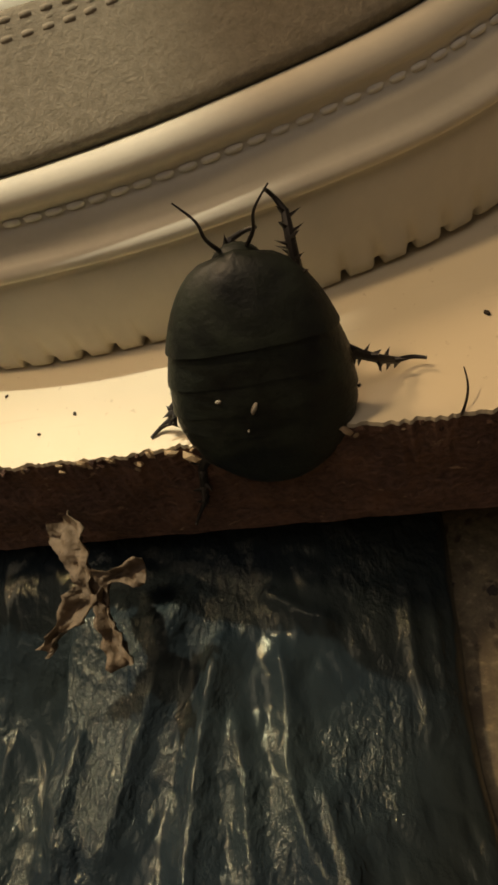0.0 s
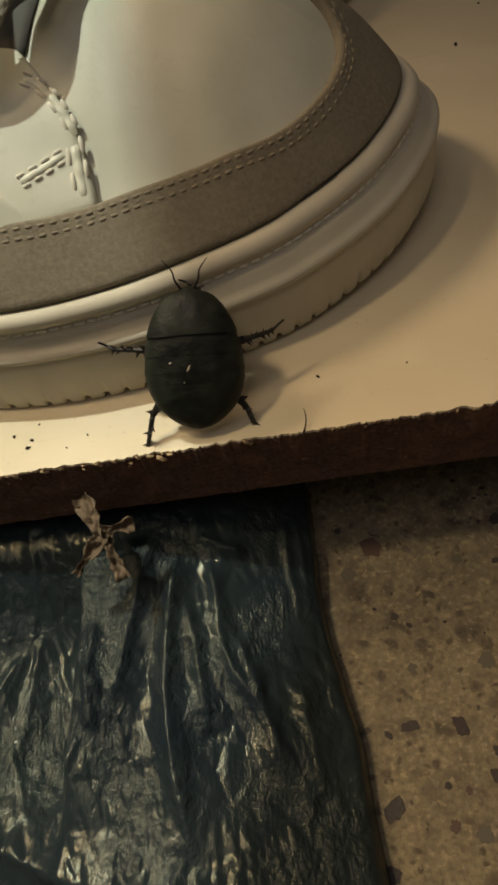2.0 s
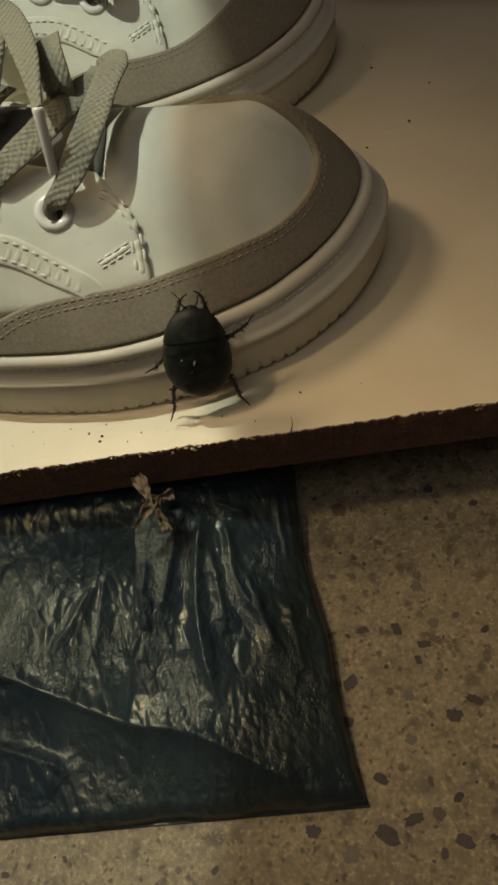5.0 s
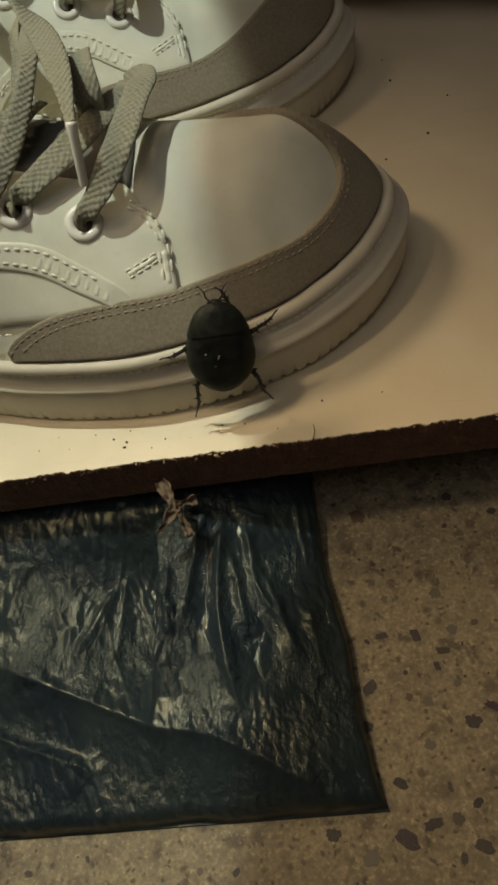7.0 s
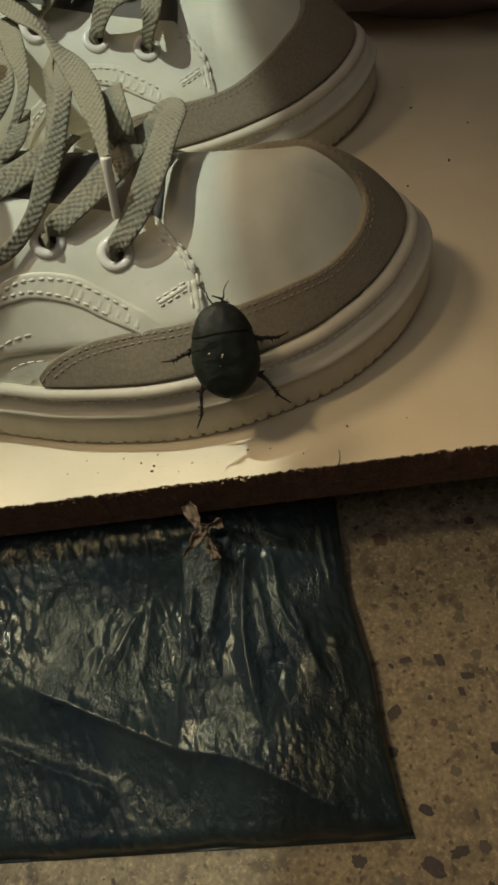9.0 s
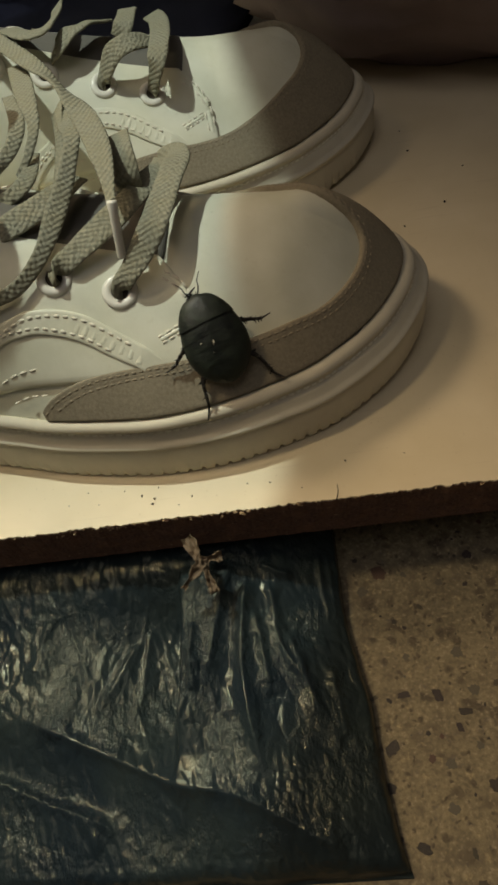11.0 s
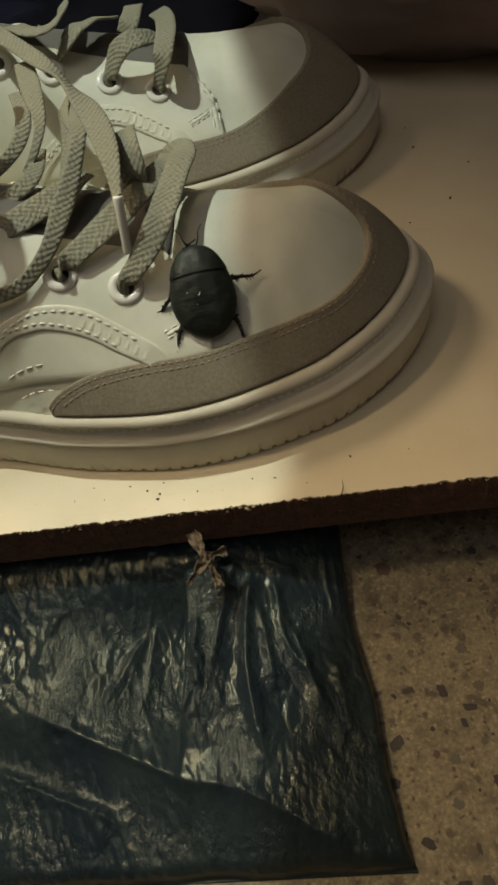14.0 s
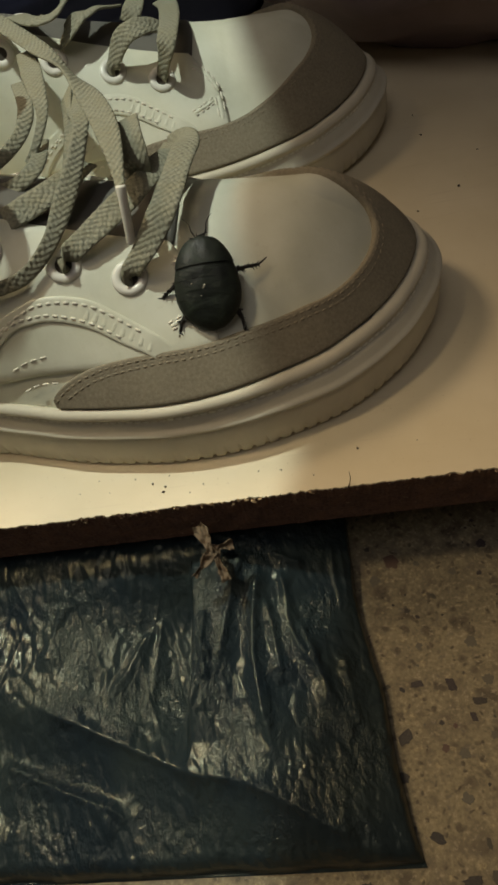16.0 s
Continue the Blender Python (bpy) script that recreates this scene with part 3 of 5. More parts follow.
def make_shoe(m, guard_top):
    shoe = tagged(new("sneaker"), "cream white leather sneaker with taupe suede toe guard", "shoe", "pair of sneakers")
    make_sole(shoe)
    nv = 28
    verts = []
    for i in range(NS):
        top = 1.0 if RING[i].x > -95 else 0.52 + 0.48 * max(0, (RING[i].x + 115) / 20)
        for k in range(nv):
            p = upper(i, top * k / (nv - 1))
            crease = 0.0
            if p.x > 0:
                crease = 0.2 * noise.noise((p.x * 0.12, p.y * 0.03, 2)) * min(1, max(0, (p - Vector((16, 10, p.z))).length / 14)) - 0.26 * math.exp(-((p.x - 8 - 0.06 * p.y) / 1.0) ** 2) - 0.12 * math.exp(-((p.x - 4.5 - 0.03 * p.y) / 0.8) ** 2)
            verts.append((p.x * MM, p.y * MM, (vamp_height(p) + crease) * MM))
    vamp = bmesh.new()
    ring = [vamp.verts.new(v) for v in verts]
    for f in grid_faces(NS, nv, True):
        vamp.faces.new([ring[k] for k in f])
    bmesh.ops.remove_doubles(vamp, verts=vamp.verts, dist=0.00012)
    part("vamp", vamp, M_LEATHER, shoe, "smooth cream white leather upper")
    # toe guard
    fox = [fox_point(i) for i in range(NS)]
    start = min((i for i in range(NS) if RING[i].y < 0), key=lambda i: abs(RING[i].x + 52))
    end = min((i for i in range(NS) if RING[i].y > 10), key=lambda i: abs(RING[i].x + 42))
    idx = []
    i = start
    while i != end:
        idx.append(i)
        i = (i - 1) % NS
    low = [((fox[k].x) * 0.995, (fox[k].y) * 0.992) for k in idx[::6]]
    guard = skin_patch("toe_guard", low, [low[0]] + guard_top[1:], M_SUEDE, shoe, 1.9, 150, 18, label="taupe suede toe guard")
    rows = [(shift_line(guard_top, 1.0)[1:], 1.85, 1.35, 0.9, 0.4), (shift_line(guard_top, 2.3)[2:], 1.85, 1.35, 0.9, 0.4)]
    stitching("guard_stitching", rows, M_TAUPE_THREAD, guard, "double row of taupe stitches")
    padding("padded_seam", [(shift_line(guard_top, 1.65)[2:], 1.7, 0.5, 0.55, 2.25)], M_SUEDE, guard)
    # eyestays on both sides of the throat
    low = [(4.4, -30.4), (-10, -33.2), (-30, -34), (-60, -31), (-85, -27), (-105, -25)]
    high = [(-6.5, -6.2), (-20, -5.0), (-36, -3.5), (-60, -2), (-85, -1.5), (-105, -2)]
    near = skin_patch("eyestay", low, high, M_LEATHER, shoe, 1.5, 110, 20, 3.2, "stitched cream leather eyestay")
    rows = []
    front = [(-5.8, -10.9), (-2.5, -12.5), (-0.3, -14.8), (1.7, -17.8), (2.7, -20.1)]
    rows.append((front, 1.6, 1.5, 0.9, 0.45))
    rows.append((shift_line(front, 2.0), 1.6, 1.5, 0.9, 0.42))
    for line in ([(2.5, -20.9), (2.8, -23.9), (2.7, -27.5)], [(0.0, -22.6), (0.1, -26.1), (0.2, -29.4)]):
        rows.append((line, 1.6, 1.5, 0.9, 0.45))
    for line in ([(-9.8, -26.4), (-4.8, -24.3), (-0.2, -22.2)], [(-8.8, -27.7), (-4.2, -25.8), (0.0, -23.9)]):
        rows.append((line, 1.6, 1.5, 0.8, 0.42))
    stitching("eyestay_stitching", rows, M_THREAD, near, "rows of raised cream stitches")
    padding("padded_seam", [([(-9.6, -27.2), (-4.6, -25.1), (-0.4, -23.1)], 1.5, 0.8, 0.7, 2.3), ([(1.3, -21.8), (1.45, -25.2), (1.5, -29.3)], 1.5, 0.95, 0.7, 2.4), (shift_line(front, 1.0), 1.5, 0.8, 0.6, 2.4)],
            M_LEATHER, near, "puffed leather between the stitches")
    low = [(4, 40), (-10, 44), (-40, 45), (-70, 42), (-105, 38)]
    high = [(-6, 26), (-20, 25), (-40, 24), (-70, 18), (-105, 14)]
    far = skin_patch("eyestay", low, high, M_LEATHER, shoe, 1.5, 80, 12, 3.0, "stitched cream leather eyestay")
    # swept side panel with a ladder of stitches
    crest = [(-2.5, -35.2), (-7.5, -32.4), (-12.2, -29.1), (-17.2, -26.6), (-22.9, -23.9), (-29.1, -21.2), (-34.5, -20), (-40.4, -19.6), (-46.5, -19.9), (-52.4, -21.2), (-66, -24.5), (-84, -27.5)]
    base = [(-6, -38), (-11, -35.6), (-16.5, -32.7), (-24.1, -29.7), (-30.5, -26.9), (-36.1, -25.3), (-40.7, -24.5), (-44.7, -24.1), (-49, -24.3), (-54.6, -24.8), (-66, -27.5), (-80, -30)]
    panel = skin_patch("side_panel", crest, base, M_LEATHER, shoe, 2.1, 90, 10, label="swept cream leather side panel", tuck=0.15)
    rows = [(shift_line(crest, -1.3)[3:], 2.15, 2.0, 0.5, 0.48), (shift_line(base, 1.2)[3:], 2.15, 2.0, 0.5, 0.48)]
    pads = []
    for k in range(8):
        x = -14.5 - 2.35 * k
        yc = smooth_interp([-36, -29.1, -22.9, -17.2, -12.2], [-19.9, -21.2, -23.9, -26.6, -29.1], x)
        pads.append(([(x - 0.3, yc - 1.5), (x - 1.2, yc - 2.9), (x - 2.2, yc - 4.3)], 2.0, 1.2, 0.6, 9.0))
    padding("padded_seam", pads, M_LEATHER, panel, "row of puffed leather ribs")
    stitching("panel_stitching", rows, M_THREAD, panel, "double row of raised cream stitches")
    rows = [([(-45.6, -34.0), (-51.7, -33.2), (-58, -33)], 1.65, 1.9, 0.8, 0.34), ([(-47, -29.6), (-53.6, -29.5), (-60, -29.8)], 1.65, 1.9, 0.8, 0.34)]
    stitching("quarter_stitching", rows, M_THREAD, near)
    # tongue
    tongue = skin_patch("tongue", [(-4, -7), (-30, -7.5), (-70, -7), (-108, -6)], [(-4, 24), (-30, 24), (-70, 20), (-108, 15)], M_TONGUE_SHADED, shoe, 0.9, 60, 16, 2.0, "padded fabric tongue, darkened in place of shade")
    # unseen tongue top, added upright out of the throat to shade the laces
    verts = []
    for k in range(14):
        f = k / 13
        x, z = -94 - 16 * f - 4 * math.sin(f * 3), 70 + 66 * f
        half = 20 + 4 * math.sin(f * math.pi) - 8 * max(0, f - 0.75) * 4 * max(0, f - 0.75)
        for j in range(24):
            w = 2 * math.pi * j / 24
            thick = 4.5 * (1 - 0.6 * f ** 4)
            verts.append(((x + thick * math.sin(w) - 6 * math.cos(w) ** 2) * MM, (4 + half * math.cos(w)) * MM, z * MM))
    link_mesh("tongue_top_shade", verts, grid_faces(14, 24, False, True) + [tuple(range(13 * 24, 14 * 24))], M_TONGUE_SHADED, shoe, "padded fabric tongue, darkened in place of shade")
    for x, y in ((-18.8, -16.2), (-36.6, -13.3), (-57.5, -10.8), (-76, -9.6)):
        eyelet(near, x, y)
    for x, y in ((-18, 31), (-36, 30), (-54, 27), (-71, 23)):
        eyelet(far, x, y)
    # collar lining and insole
    pts = []
    for i in range(NS):
        p = RING[i]
        pts.append((p.x * 0.9 * MM, p.y * 0.8 * MM, 24 * MM))
    link_mesh("insole", pts, [tuple(range(NS))], M_TONGUE_SHADED, shoe)
    shoe.matrix_world = m
    return shoe


def ribbon(name, points, tilt, parent, width=8.2, thick=1.1, seed=0, taper=(1, 1)):
    """A flat woven lace along points in mm, its face towards up and front, turned by tilt degrees about its run.
    tilt and taper (the share of its width) are given at even steps along it."""
    n = max(30, len(points) * 14)
    pts = spline(points, n)
    verts, faces = [], []
    sect = [(-0.5, 0), (-0.46, 0.38), (-0.3, 0.5), (0, 0.55), (0.3, 0.5), (0.46, 0.38), (0.5, 0), (0.46, -0.38), (0.3, -0.5), (0, -0.5), (-0.3, -0.5), (-0.46, -0.38)]
    face = Vector((0, -0.55, 0.83))
    side0 = None
    tilts = tilt if isinstance(tilt, tuple) else (tilt, tilt)
    tilt_at = [k / (len(tilts) - 1) for k in range(len(tilts))]
    taper_at = [k / (len(taper) - 1) for k in range(len(taper))]
    uvs = []
    run = 0.0
    for k, p in enumerate(pts):
        t = (pts[min(k + 1, n - 1)] - pts[max(k - 1, 0)]).normalized()
        up = (face - t * face.dot(t))
        if up.length < 0.25:
            up = Vector((0.8, -0.3, 0.4)) - t * Vector((0.8, -0.3, 0.4)).dot(t)
        up.normalize()
        side = t.cross(up)
        if side0 is not None:
            side = (side * 0.35 + (side0 - t * side0.dot(t)) * 0.65).normalized()
            up = side.cross(t)
        side0 = side.copy()
        ang = radians(smooth_interp(tilt_at, tilts, k / (n - 1)) + 10 * noise.noise((k * 0.06, seed, 0)))
        s2 = side * math.cos(ang) + up * math.sin(ang)
        u2 = up * math.cos(ang) - side * math.sin(ang)
        if k:
            run += (p - pts[k - 1]).length
        w = width * (1 + 0.05 * noise.noise((k * 0.11, seed, 5))) * smooth_interp(taper_at, taper, k / (n - 1))
        for j, (a, b) in enumerate(sect):
            verts.append((p + s2 * (a * w) + u2 * (b * thick + 0.5 * (a * a) * 1.2)) * MM)
            uvs.append((run, a * w))
    m = len(sect)
    faces = grid_faces(n, m, False, True)
    faces += [tuple(range(m)), tuple(range((n - 1) * m, n * m))]
    ob = link_mesh(name, verts, faces, M_LACE, parent)
    layer = ob.data.uv_layers.new(name="weave")
    for poly in ob.data.polygons:
        for li in poly.loop_indices:
            layer.data[li].uv = uvs[ob.data.loops[li].vertex_index]
    return ob


NEAR_POSE, FAR_POSE = pose(-0.035, 0.064, 0), pose(-0.0329, 0.1827, 0, 0, 0, 5)
# the other foot's guard line, shifted back to fit the camera's view
FAR_GUARD = [(x - 8.5 * min(1, max(0, (x - 8) / 32)), y + 1.5 * min(1, max(0, (x - 8) / 32))) for x, y in GUARD_TOP]
make_shoe(NEAR_POSE, GUARD_TOP)
make_shoe(FAR_POSE, FAR_GUARD)



def through_eyelet(m, x, y):
    """The first two places of a lace that comes up out of the eyelet at (x, y) of the shoe posed by m."""
    out = []
    for dx, dy, off in ((0.2, 0.0, 1.2), (0.5, 0.6, 3.6)):
        p = on_skin(x + dx, y + dy, off)[0]
        q = m @ (p * MM)
        out.append(tuple(q / MM))
    return out


# laces, run by run
def make_lace():
    return tagged(new("shoelace"), "loosely crossed flat cream cotton shoelace", "shoelace", "shoelaces")


near_lace = make_lace()
ribbon("lace_run", through_eyelet(NEAR_POSE, -18.8, -16.2) + [(-45.7, 50.3, 58), (-40.1, 58.3, 63), (-36, 77.9, 64), (-34.7, 91.5, 62), (-38.1, 104.3, 57), (-43.9, 108.6, 52)], 0, near_lace, seed=0, taper=(0.62, 0.95, 1, 1, 1, 1))
ribbon("lace_run", through_eyelet(NEAR_POSE, -36.6, -13.3) + [(-57, 59.5, 62), (-49.1, 69.3, 63), (-42.5, 83.5, 62), (-40.2, 100.9, 57)], 0, near_lace, seed=7.3, taper=(0.6, 0.95, 1, 1, 1))
ribbon("lace_run", [(-110.3, 171.5, 84), (-99.7, 158.1, 82), (-79.8, 132.4, 79), (-65.7, 109.3, 77), (-56.8, 88.8, 76), (-51.6, 70.5, 75), (-49.3, 56.8, 72)], (20, 20, 15, 62, 15, 0, 0), near_lace, seed=14.6, taper=(0.8, 0.8, 0.78, 0.72, 0.95, 0.85, 0.34))
ribbon("lace_run", [(-70.8, 115.2, 72), (-64.3, 92.3, 74), (-65.7, 76.5, 70), (-69, 64.1, 66), (-73.1, 52.5, 62), (-80.5, 45.5, 58), (-88.5, 42.7, 57), (-95.2, 42.4, 57)], (0, 0, 20, 30, 25, 30, 35, 35), near_lace, seed=21.9, taper=(0.8, 1, 0.6, 0.62, 0.72, 0.55, 0.5, 0.5))
ribbon("lace_run", [(-73.7, 118.4, 71), (-69.1, 91.5, 71), (-69.4, 78.1, 68), (-73, 73.8, 65)], -35, near_lace, seed=29.2, taper=(1, 0.7, 0.5, 0.3))
ribbon("lace_run", [(-92.6, 63.1, 64), (-85.1, 61.4, 66), (-77.6, 65.2, 67), (-69.9, 72.6, 67), (-65.6, 84.8, 65)], 0, near_lace, seed=36.5)
ribbon("lace_run", [(-52.5, 97.8, 69), (-49.6, 84.3, 71), (-48.3, 77.1, 67), (-48.9, 78, 62)], 0, near_lace, seed=43.8)
ribbon("lace_run", [(-90.4, 144.3, 76), (-82.3, 118.4, 76), (-78.1, 102.6, 74), (-80.1, 92.4, 70), (-84.2, 89.5, 66)], 10, near_lace, seed=51.1, taper=(0.8, 0.9, 0.75, 0.42, 0.25))
ribbon("lace_run", [(-91.1, 126.3, 74), (-84.8, 108.8, 74), (-85, 97.1, 72), (-89.7, 89.4, 70), (-93.8, 83.1, 70)], 20, near_lace, seed=58.4, taper=(0.5, 0.6, 0.6, 0.5, 0.5))
# next three loops are unseen, added to cast shade on the laces below
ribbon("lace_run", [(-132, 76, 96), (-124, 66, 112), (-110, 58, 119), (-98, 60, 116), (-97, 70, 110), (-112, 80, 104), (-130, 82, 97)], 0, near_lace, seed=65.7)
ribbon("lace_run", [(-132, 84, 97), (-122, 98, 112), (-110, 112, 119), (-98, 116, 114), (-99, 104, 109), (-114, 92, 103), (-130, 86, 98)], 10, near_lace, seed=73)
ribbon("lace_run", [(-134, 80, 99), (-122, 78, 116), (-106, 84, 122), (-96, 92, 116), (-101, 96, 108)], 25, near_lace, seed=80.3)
ribbon("lace_run", [(-80.2, 99.4, 67), (-80.1, 81.7, 68), (-86.5, 75, 67), (-96.4, 78.3, 65)], 10, near_lace, seed=87.6, taper=(0.4, 0.65, 0.6, 0.6))
far_lace = make_lace()
ribbon("lace_run", through_eyelet(FAR_POSE, -18.8, -16.2) + [(-44.2, 162.2, 63), (-43.2, 179, 65), (-45.6, 197.3, 63), (-50.8, 218.5, 58)], 0, far_lace, seed=50, taper=(0.62, 0.95, 1, 1, 1, 1))
ribbon("lace_run", through_eyelet(FAR_POSE, -36.6, -13.3) + [(-60.9, 165.4, 66), (-53.8, 167.6, 68), (-48.6, 174.1, 65), (-44.7, 179.7, 60)], 0, far_lace, seed=57.3, taper=(0.6, 0.95, 1, 1, 1))
ribbon("lace_run", [(-60.9, 186.9, 63), (-58.1, 189.4, 67), (-57.5, 202.9, 67)], 0, far_lace, seed=64.6)
ribbon("lace_run", [(-86.4, 172.8, 65), (-81.1, 170.3, 70), (-76, 175.1, 73), (-70.8, 188.1, 70), (-67.5, 198.8, 66)], 15, far_lace, seed=71.9)
ribbon("lace_run", [(-102.1, 183.4, 75), (-91.1, 168.5, 77), (-84.7, 170.1, 77), (-83.1, 186.5, 75), (-85.1, 204.3, 73)], 30, far_lace, seed=79.2)


def make_aglet(a, b, parent):
    a, b = Vector(a), Vector(b)
    t = (b - a)
    q = t.to_track_quat("Z", "Y").to_matrix()
    verts = []
    prof = [(0, 0.0), (1.3, 0.0), (1.5, 0.6), (1.3, 3.0), (1.3, t.length - 0.5), (1.15, t.length), (0.85, t.length - 0.1), (0.75, t.length - 1.5), (0, t.length - 1.5)]
    for r, z in prof:
        for k in range(16):
            w = 2 * math.pi * k / 16
            verts.append((a + q @ Vector((r * math.cos(w), r * math.sin(w), z))) * MM)
    link_mesh("aglet", verts, grid_faces(len(prof), 16, False, True), M_EYELET, parent, "smooth cream plastic aglet")


make_aglet((-49.1, 56.5, 72.5), (-50.5, 51.1, 58.0), near_lace)

# ---- bag ----
def bag_right(y):
    ys = [-92, -80, -63, -45, -21, 12]
    return smooth_interp(ys, [7, 5, 3.2, 2.4, -1.6, -2], y) + 0.35 * noise.noise((y * 0.09, 5, 5))


def ease(v):
    v = max(0.0, min(1.0, v))
    return v * v * (3 - 2 * v)


def ridge(v):
    return 1 - abs(v) * 2


def bag_height(x, y):
    """Height of the bag over the floor in mm."""
    d = max(0.0, bag_right(y) - x)
    front = y + 91.5 + 1.2 * noise.noise((x * 0.05, 2, 0))
    drop = y + 59 + 0.40 * (x + 91) + 1.5 * noise.noise((x * 0.06, 8, 0))
    body = 8.5 + 9 / (1 + math.exp(-max(-40, min(40, drop / 4.2)))) + 8 / (1 + math.exp(-(y + 12) / 5.0))
    round_r = 1 - math.exp(-d / (0.25 + 0.006 * max(0, -y)))
    round_f = 1 - math.exp(-max(0, front) / 2.2)
    h = body * (0.32 + 0.68 * (1 - math.exp(-d / 18))) * round_r * round_f
    # the sheet beside the gathered panel sinks back towards the shelf
    r = math.hypot(x + 31, y + 2)
    ang = math.atan2(x + 31, -y - 2)
    e = x + 54 - 0.03 * (y + 20) + 0.8 * noise.noise((y * 0.09, 2, 31))
    if y < -4:
        window = min(1, (-4 - y) / 5) * max(0, min(1, (y + 60) / 12))
        h += window * 3.2 / (1 + math.exp(-max(-60, min(60, e / 0.35)))) * math.exp(-max(0, e - 4) / 9.0)
    if e < 0 and y < -2:
        h -= 11 * max(0, 1 + e / 44) ** 1.3 / (1 + math.exp(max(-60, min(60, (e + 1.0) / 0.5)))) * ease((-2 - y) / 22) * ease((y + 76) / 38)
    # upright creases over the left part
    if x < -40:
        w = min(1, (-40 - x) / 12) * max(0, min(1, (y + 62) / 15))
        h += w * 0.8 * ridge(noise.noise((x * 0.075 + 0.02 * y + 3, y * 0.018, 7))) ** 4
        h += w * 0.35 * ridge(noise.noise((x * 0.14 - 0.04 * y, y * 0.02, 17))) ** 3
    # crumple: creased facets, larger ones first
    wx = x + 1.5 * noise.noise((x * 0.1, y * 0.1, 61))
    wy = y + 1.5 * noise.noise((x * 0.1, y * 0.1, 62))
    c1 = noise.voronoi((wx * 0.085 + 0.02 * wy, wy * 0.055, 3))[0]
    c2 = noise.voronoi((wx * 0.24 + 0.03 * wy, wy * 0.14, 6))[0]
    h += (0.9 * min(0.9, c1[1] - c1[0]) + 0.75 * min(0.8, c2[1] - c2[0])) * round_r
    # fine crinkles: sharp little ridges in patches, drawn out along the folds
    patch = 0.2 + 1.2 * max(0, noise.noise((x * 0.055, y * 0.05, 40)) + 0.12)
    patch *= 0.75 + 0.55 * ease((e + 3) / 6)
    patch *= 1 - 0.7 * max(0, min(1, (x + 24) / 6)) * max(0, min(1, (y + 34) / 8))
    fan = ease((66 - r) / 16) * ease((0.95 - abs(ang - 0.1)) / 0.3)
    c3 = noise.voronoi((ang * 14, r * 0.2, 51))[0]
    c4 = noise.voronoi((x * 0.55 + 0.1 * y, y * 0.34, 52))[0]
    h += 0.42 * patch * (fan * (c3[1] - c3[0]) + (1 - fan) * (c4[1] - c4[0])) * round_r
    return max(0.3, h * min(1, 0.5 + d / 0.5) * min(1, max(0.05, front / 1.2)))


# fold lines in plan (mm): the line, reach on either side, height
FOLDS = [([(-36, -2), (-40, -13), (-44, -29.5), (-46, -44)], 8.0, 2.6, 3.4), ([(-32, -7), (-34.4, -23), (-35, -35.5), (-33.7, -49), (-32, -58), (-29.5, -67)], 2.4, 3.4, 3.9),
         ([(-30.8, -19), (-29, -28), (-28, -35.5), (-26.5, -46)], 2.0, 2.4, 2.6), ([(-25.5, -9), (-24.4, -17), (-23.6, -27.5), (-21, -34), (-15.5, -43)], 2.4, 2.0, 2.6),
         ([(-21.5, -25), (-17.8, -34), (-14.4, -46), (-13, -55)], 2.6, 1.6, 2.0), ([(-8.6, 2), (-8.2, -12), (-7.4, -25)], 0.7, 0.7, 0.9),
         ([(-5.6, 0), (-5, -12), (-5, -22)], 0.6, 0.6, 0.6), ([(-8.2, -36), (-7.4, -45), (-5.6, -58)], 1.8, 1.4, 1.5),
         ([(-28, -4), (-22, -7), (-17, -8)], 1.5, 1.2, 1.8), ([(-50, -22), (-50.5, -34), (-49, -45)], 1.2, 1.2, 1.2),
         ([(-106, -46), (-90, -52.5), (-78.5, -57.6), (-64, -63.8), (-54, -68), (-41, -70.2), (-29, -73.7)], 1.8, 4.0, 2.4),
         ([(-41, -70.5), (-30, -75), (-19, -81), (-9, -85.5)], 2.0, 5.0, 2.0), ([(-117, -60), (-96, -69), (-78, -75.6), (-72, -81.5)], 6.0, 1.6, 3.2),
         ([(-70, -24), (-76, -36), (-81, -47)], 1.4, 2.2, 1.6), ([(-66, -20), (-68, -33), (-69, -46)], 1.2, 1.6, 1.2), ([(-98, -14), (-101, -25), (-104, -36)], 2.0, 2.0, 1.8)]


def fold_field(xs, ys):
    """The height that the large folds add over the plan places xs, ys."""
    total = np.zeros_like(xs)
    for points, left, right, tall in FOLDS:
        line = np.array([(p.x, p.y) for p in spline([(a, b, 0) for a, b in points], 22)])
        near, side, at = np.full(xs.shape, 1e9), np.zeros_like(xs), np.zeros_like(xs)
        for k in range(21):
            (ax, ay), (bx, by) = line[k], line[k + 1]
            wx, wy = bx - ax, by - ay
            f = np.clip(((xs - ax) * wx + (ys - ay) * wy) / (wx * wx + wy * wy), 0, 1)
            dx, dy = xs - ax - f * wx, ys - ay - f * wy
            d = dx * dx + dy * dy
            closer = d < near
            near = np.where(closer, d, near)
            side = np.where(closer, wx * dy - wy * dx, side)
            at = np.where(closer, (k + f) / 21, at)
        reach = np.where(side > 0, right, left) * (0.7 + 0.5 * at)
        ends = np.clip(at / 0.12, 0.15, 1) * np.clip((1 - at) / 0.2, 0, 1)
        total += tall * ends * np.exp(-(np.sqrt(near + 0.36) - 0.6) / reach)
    return total


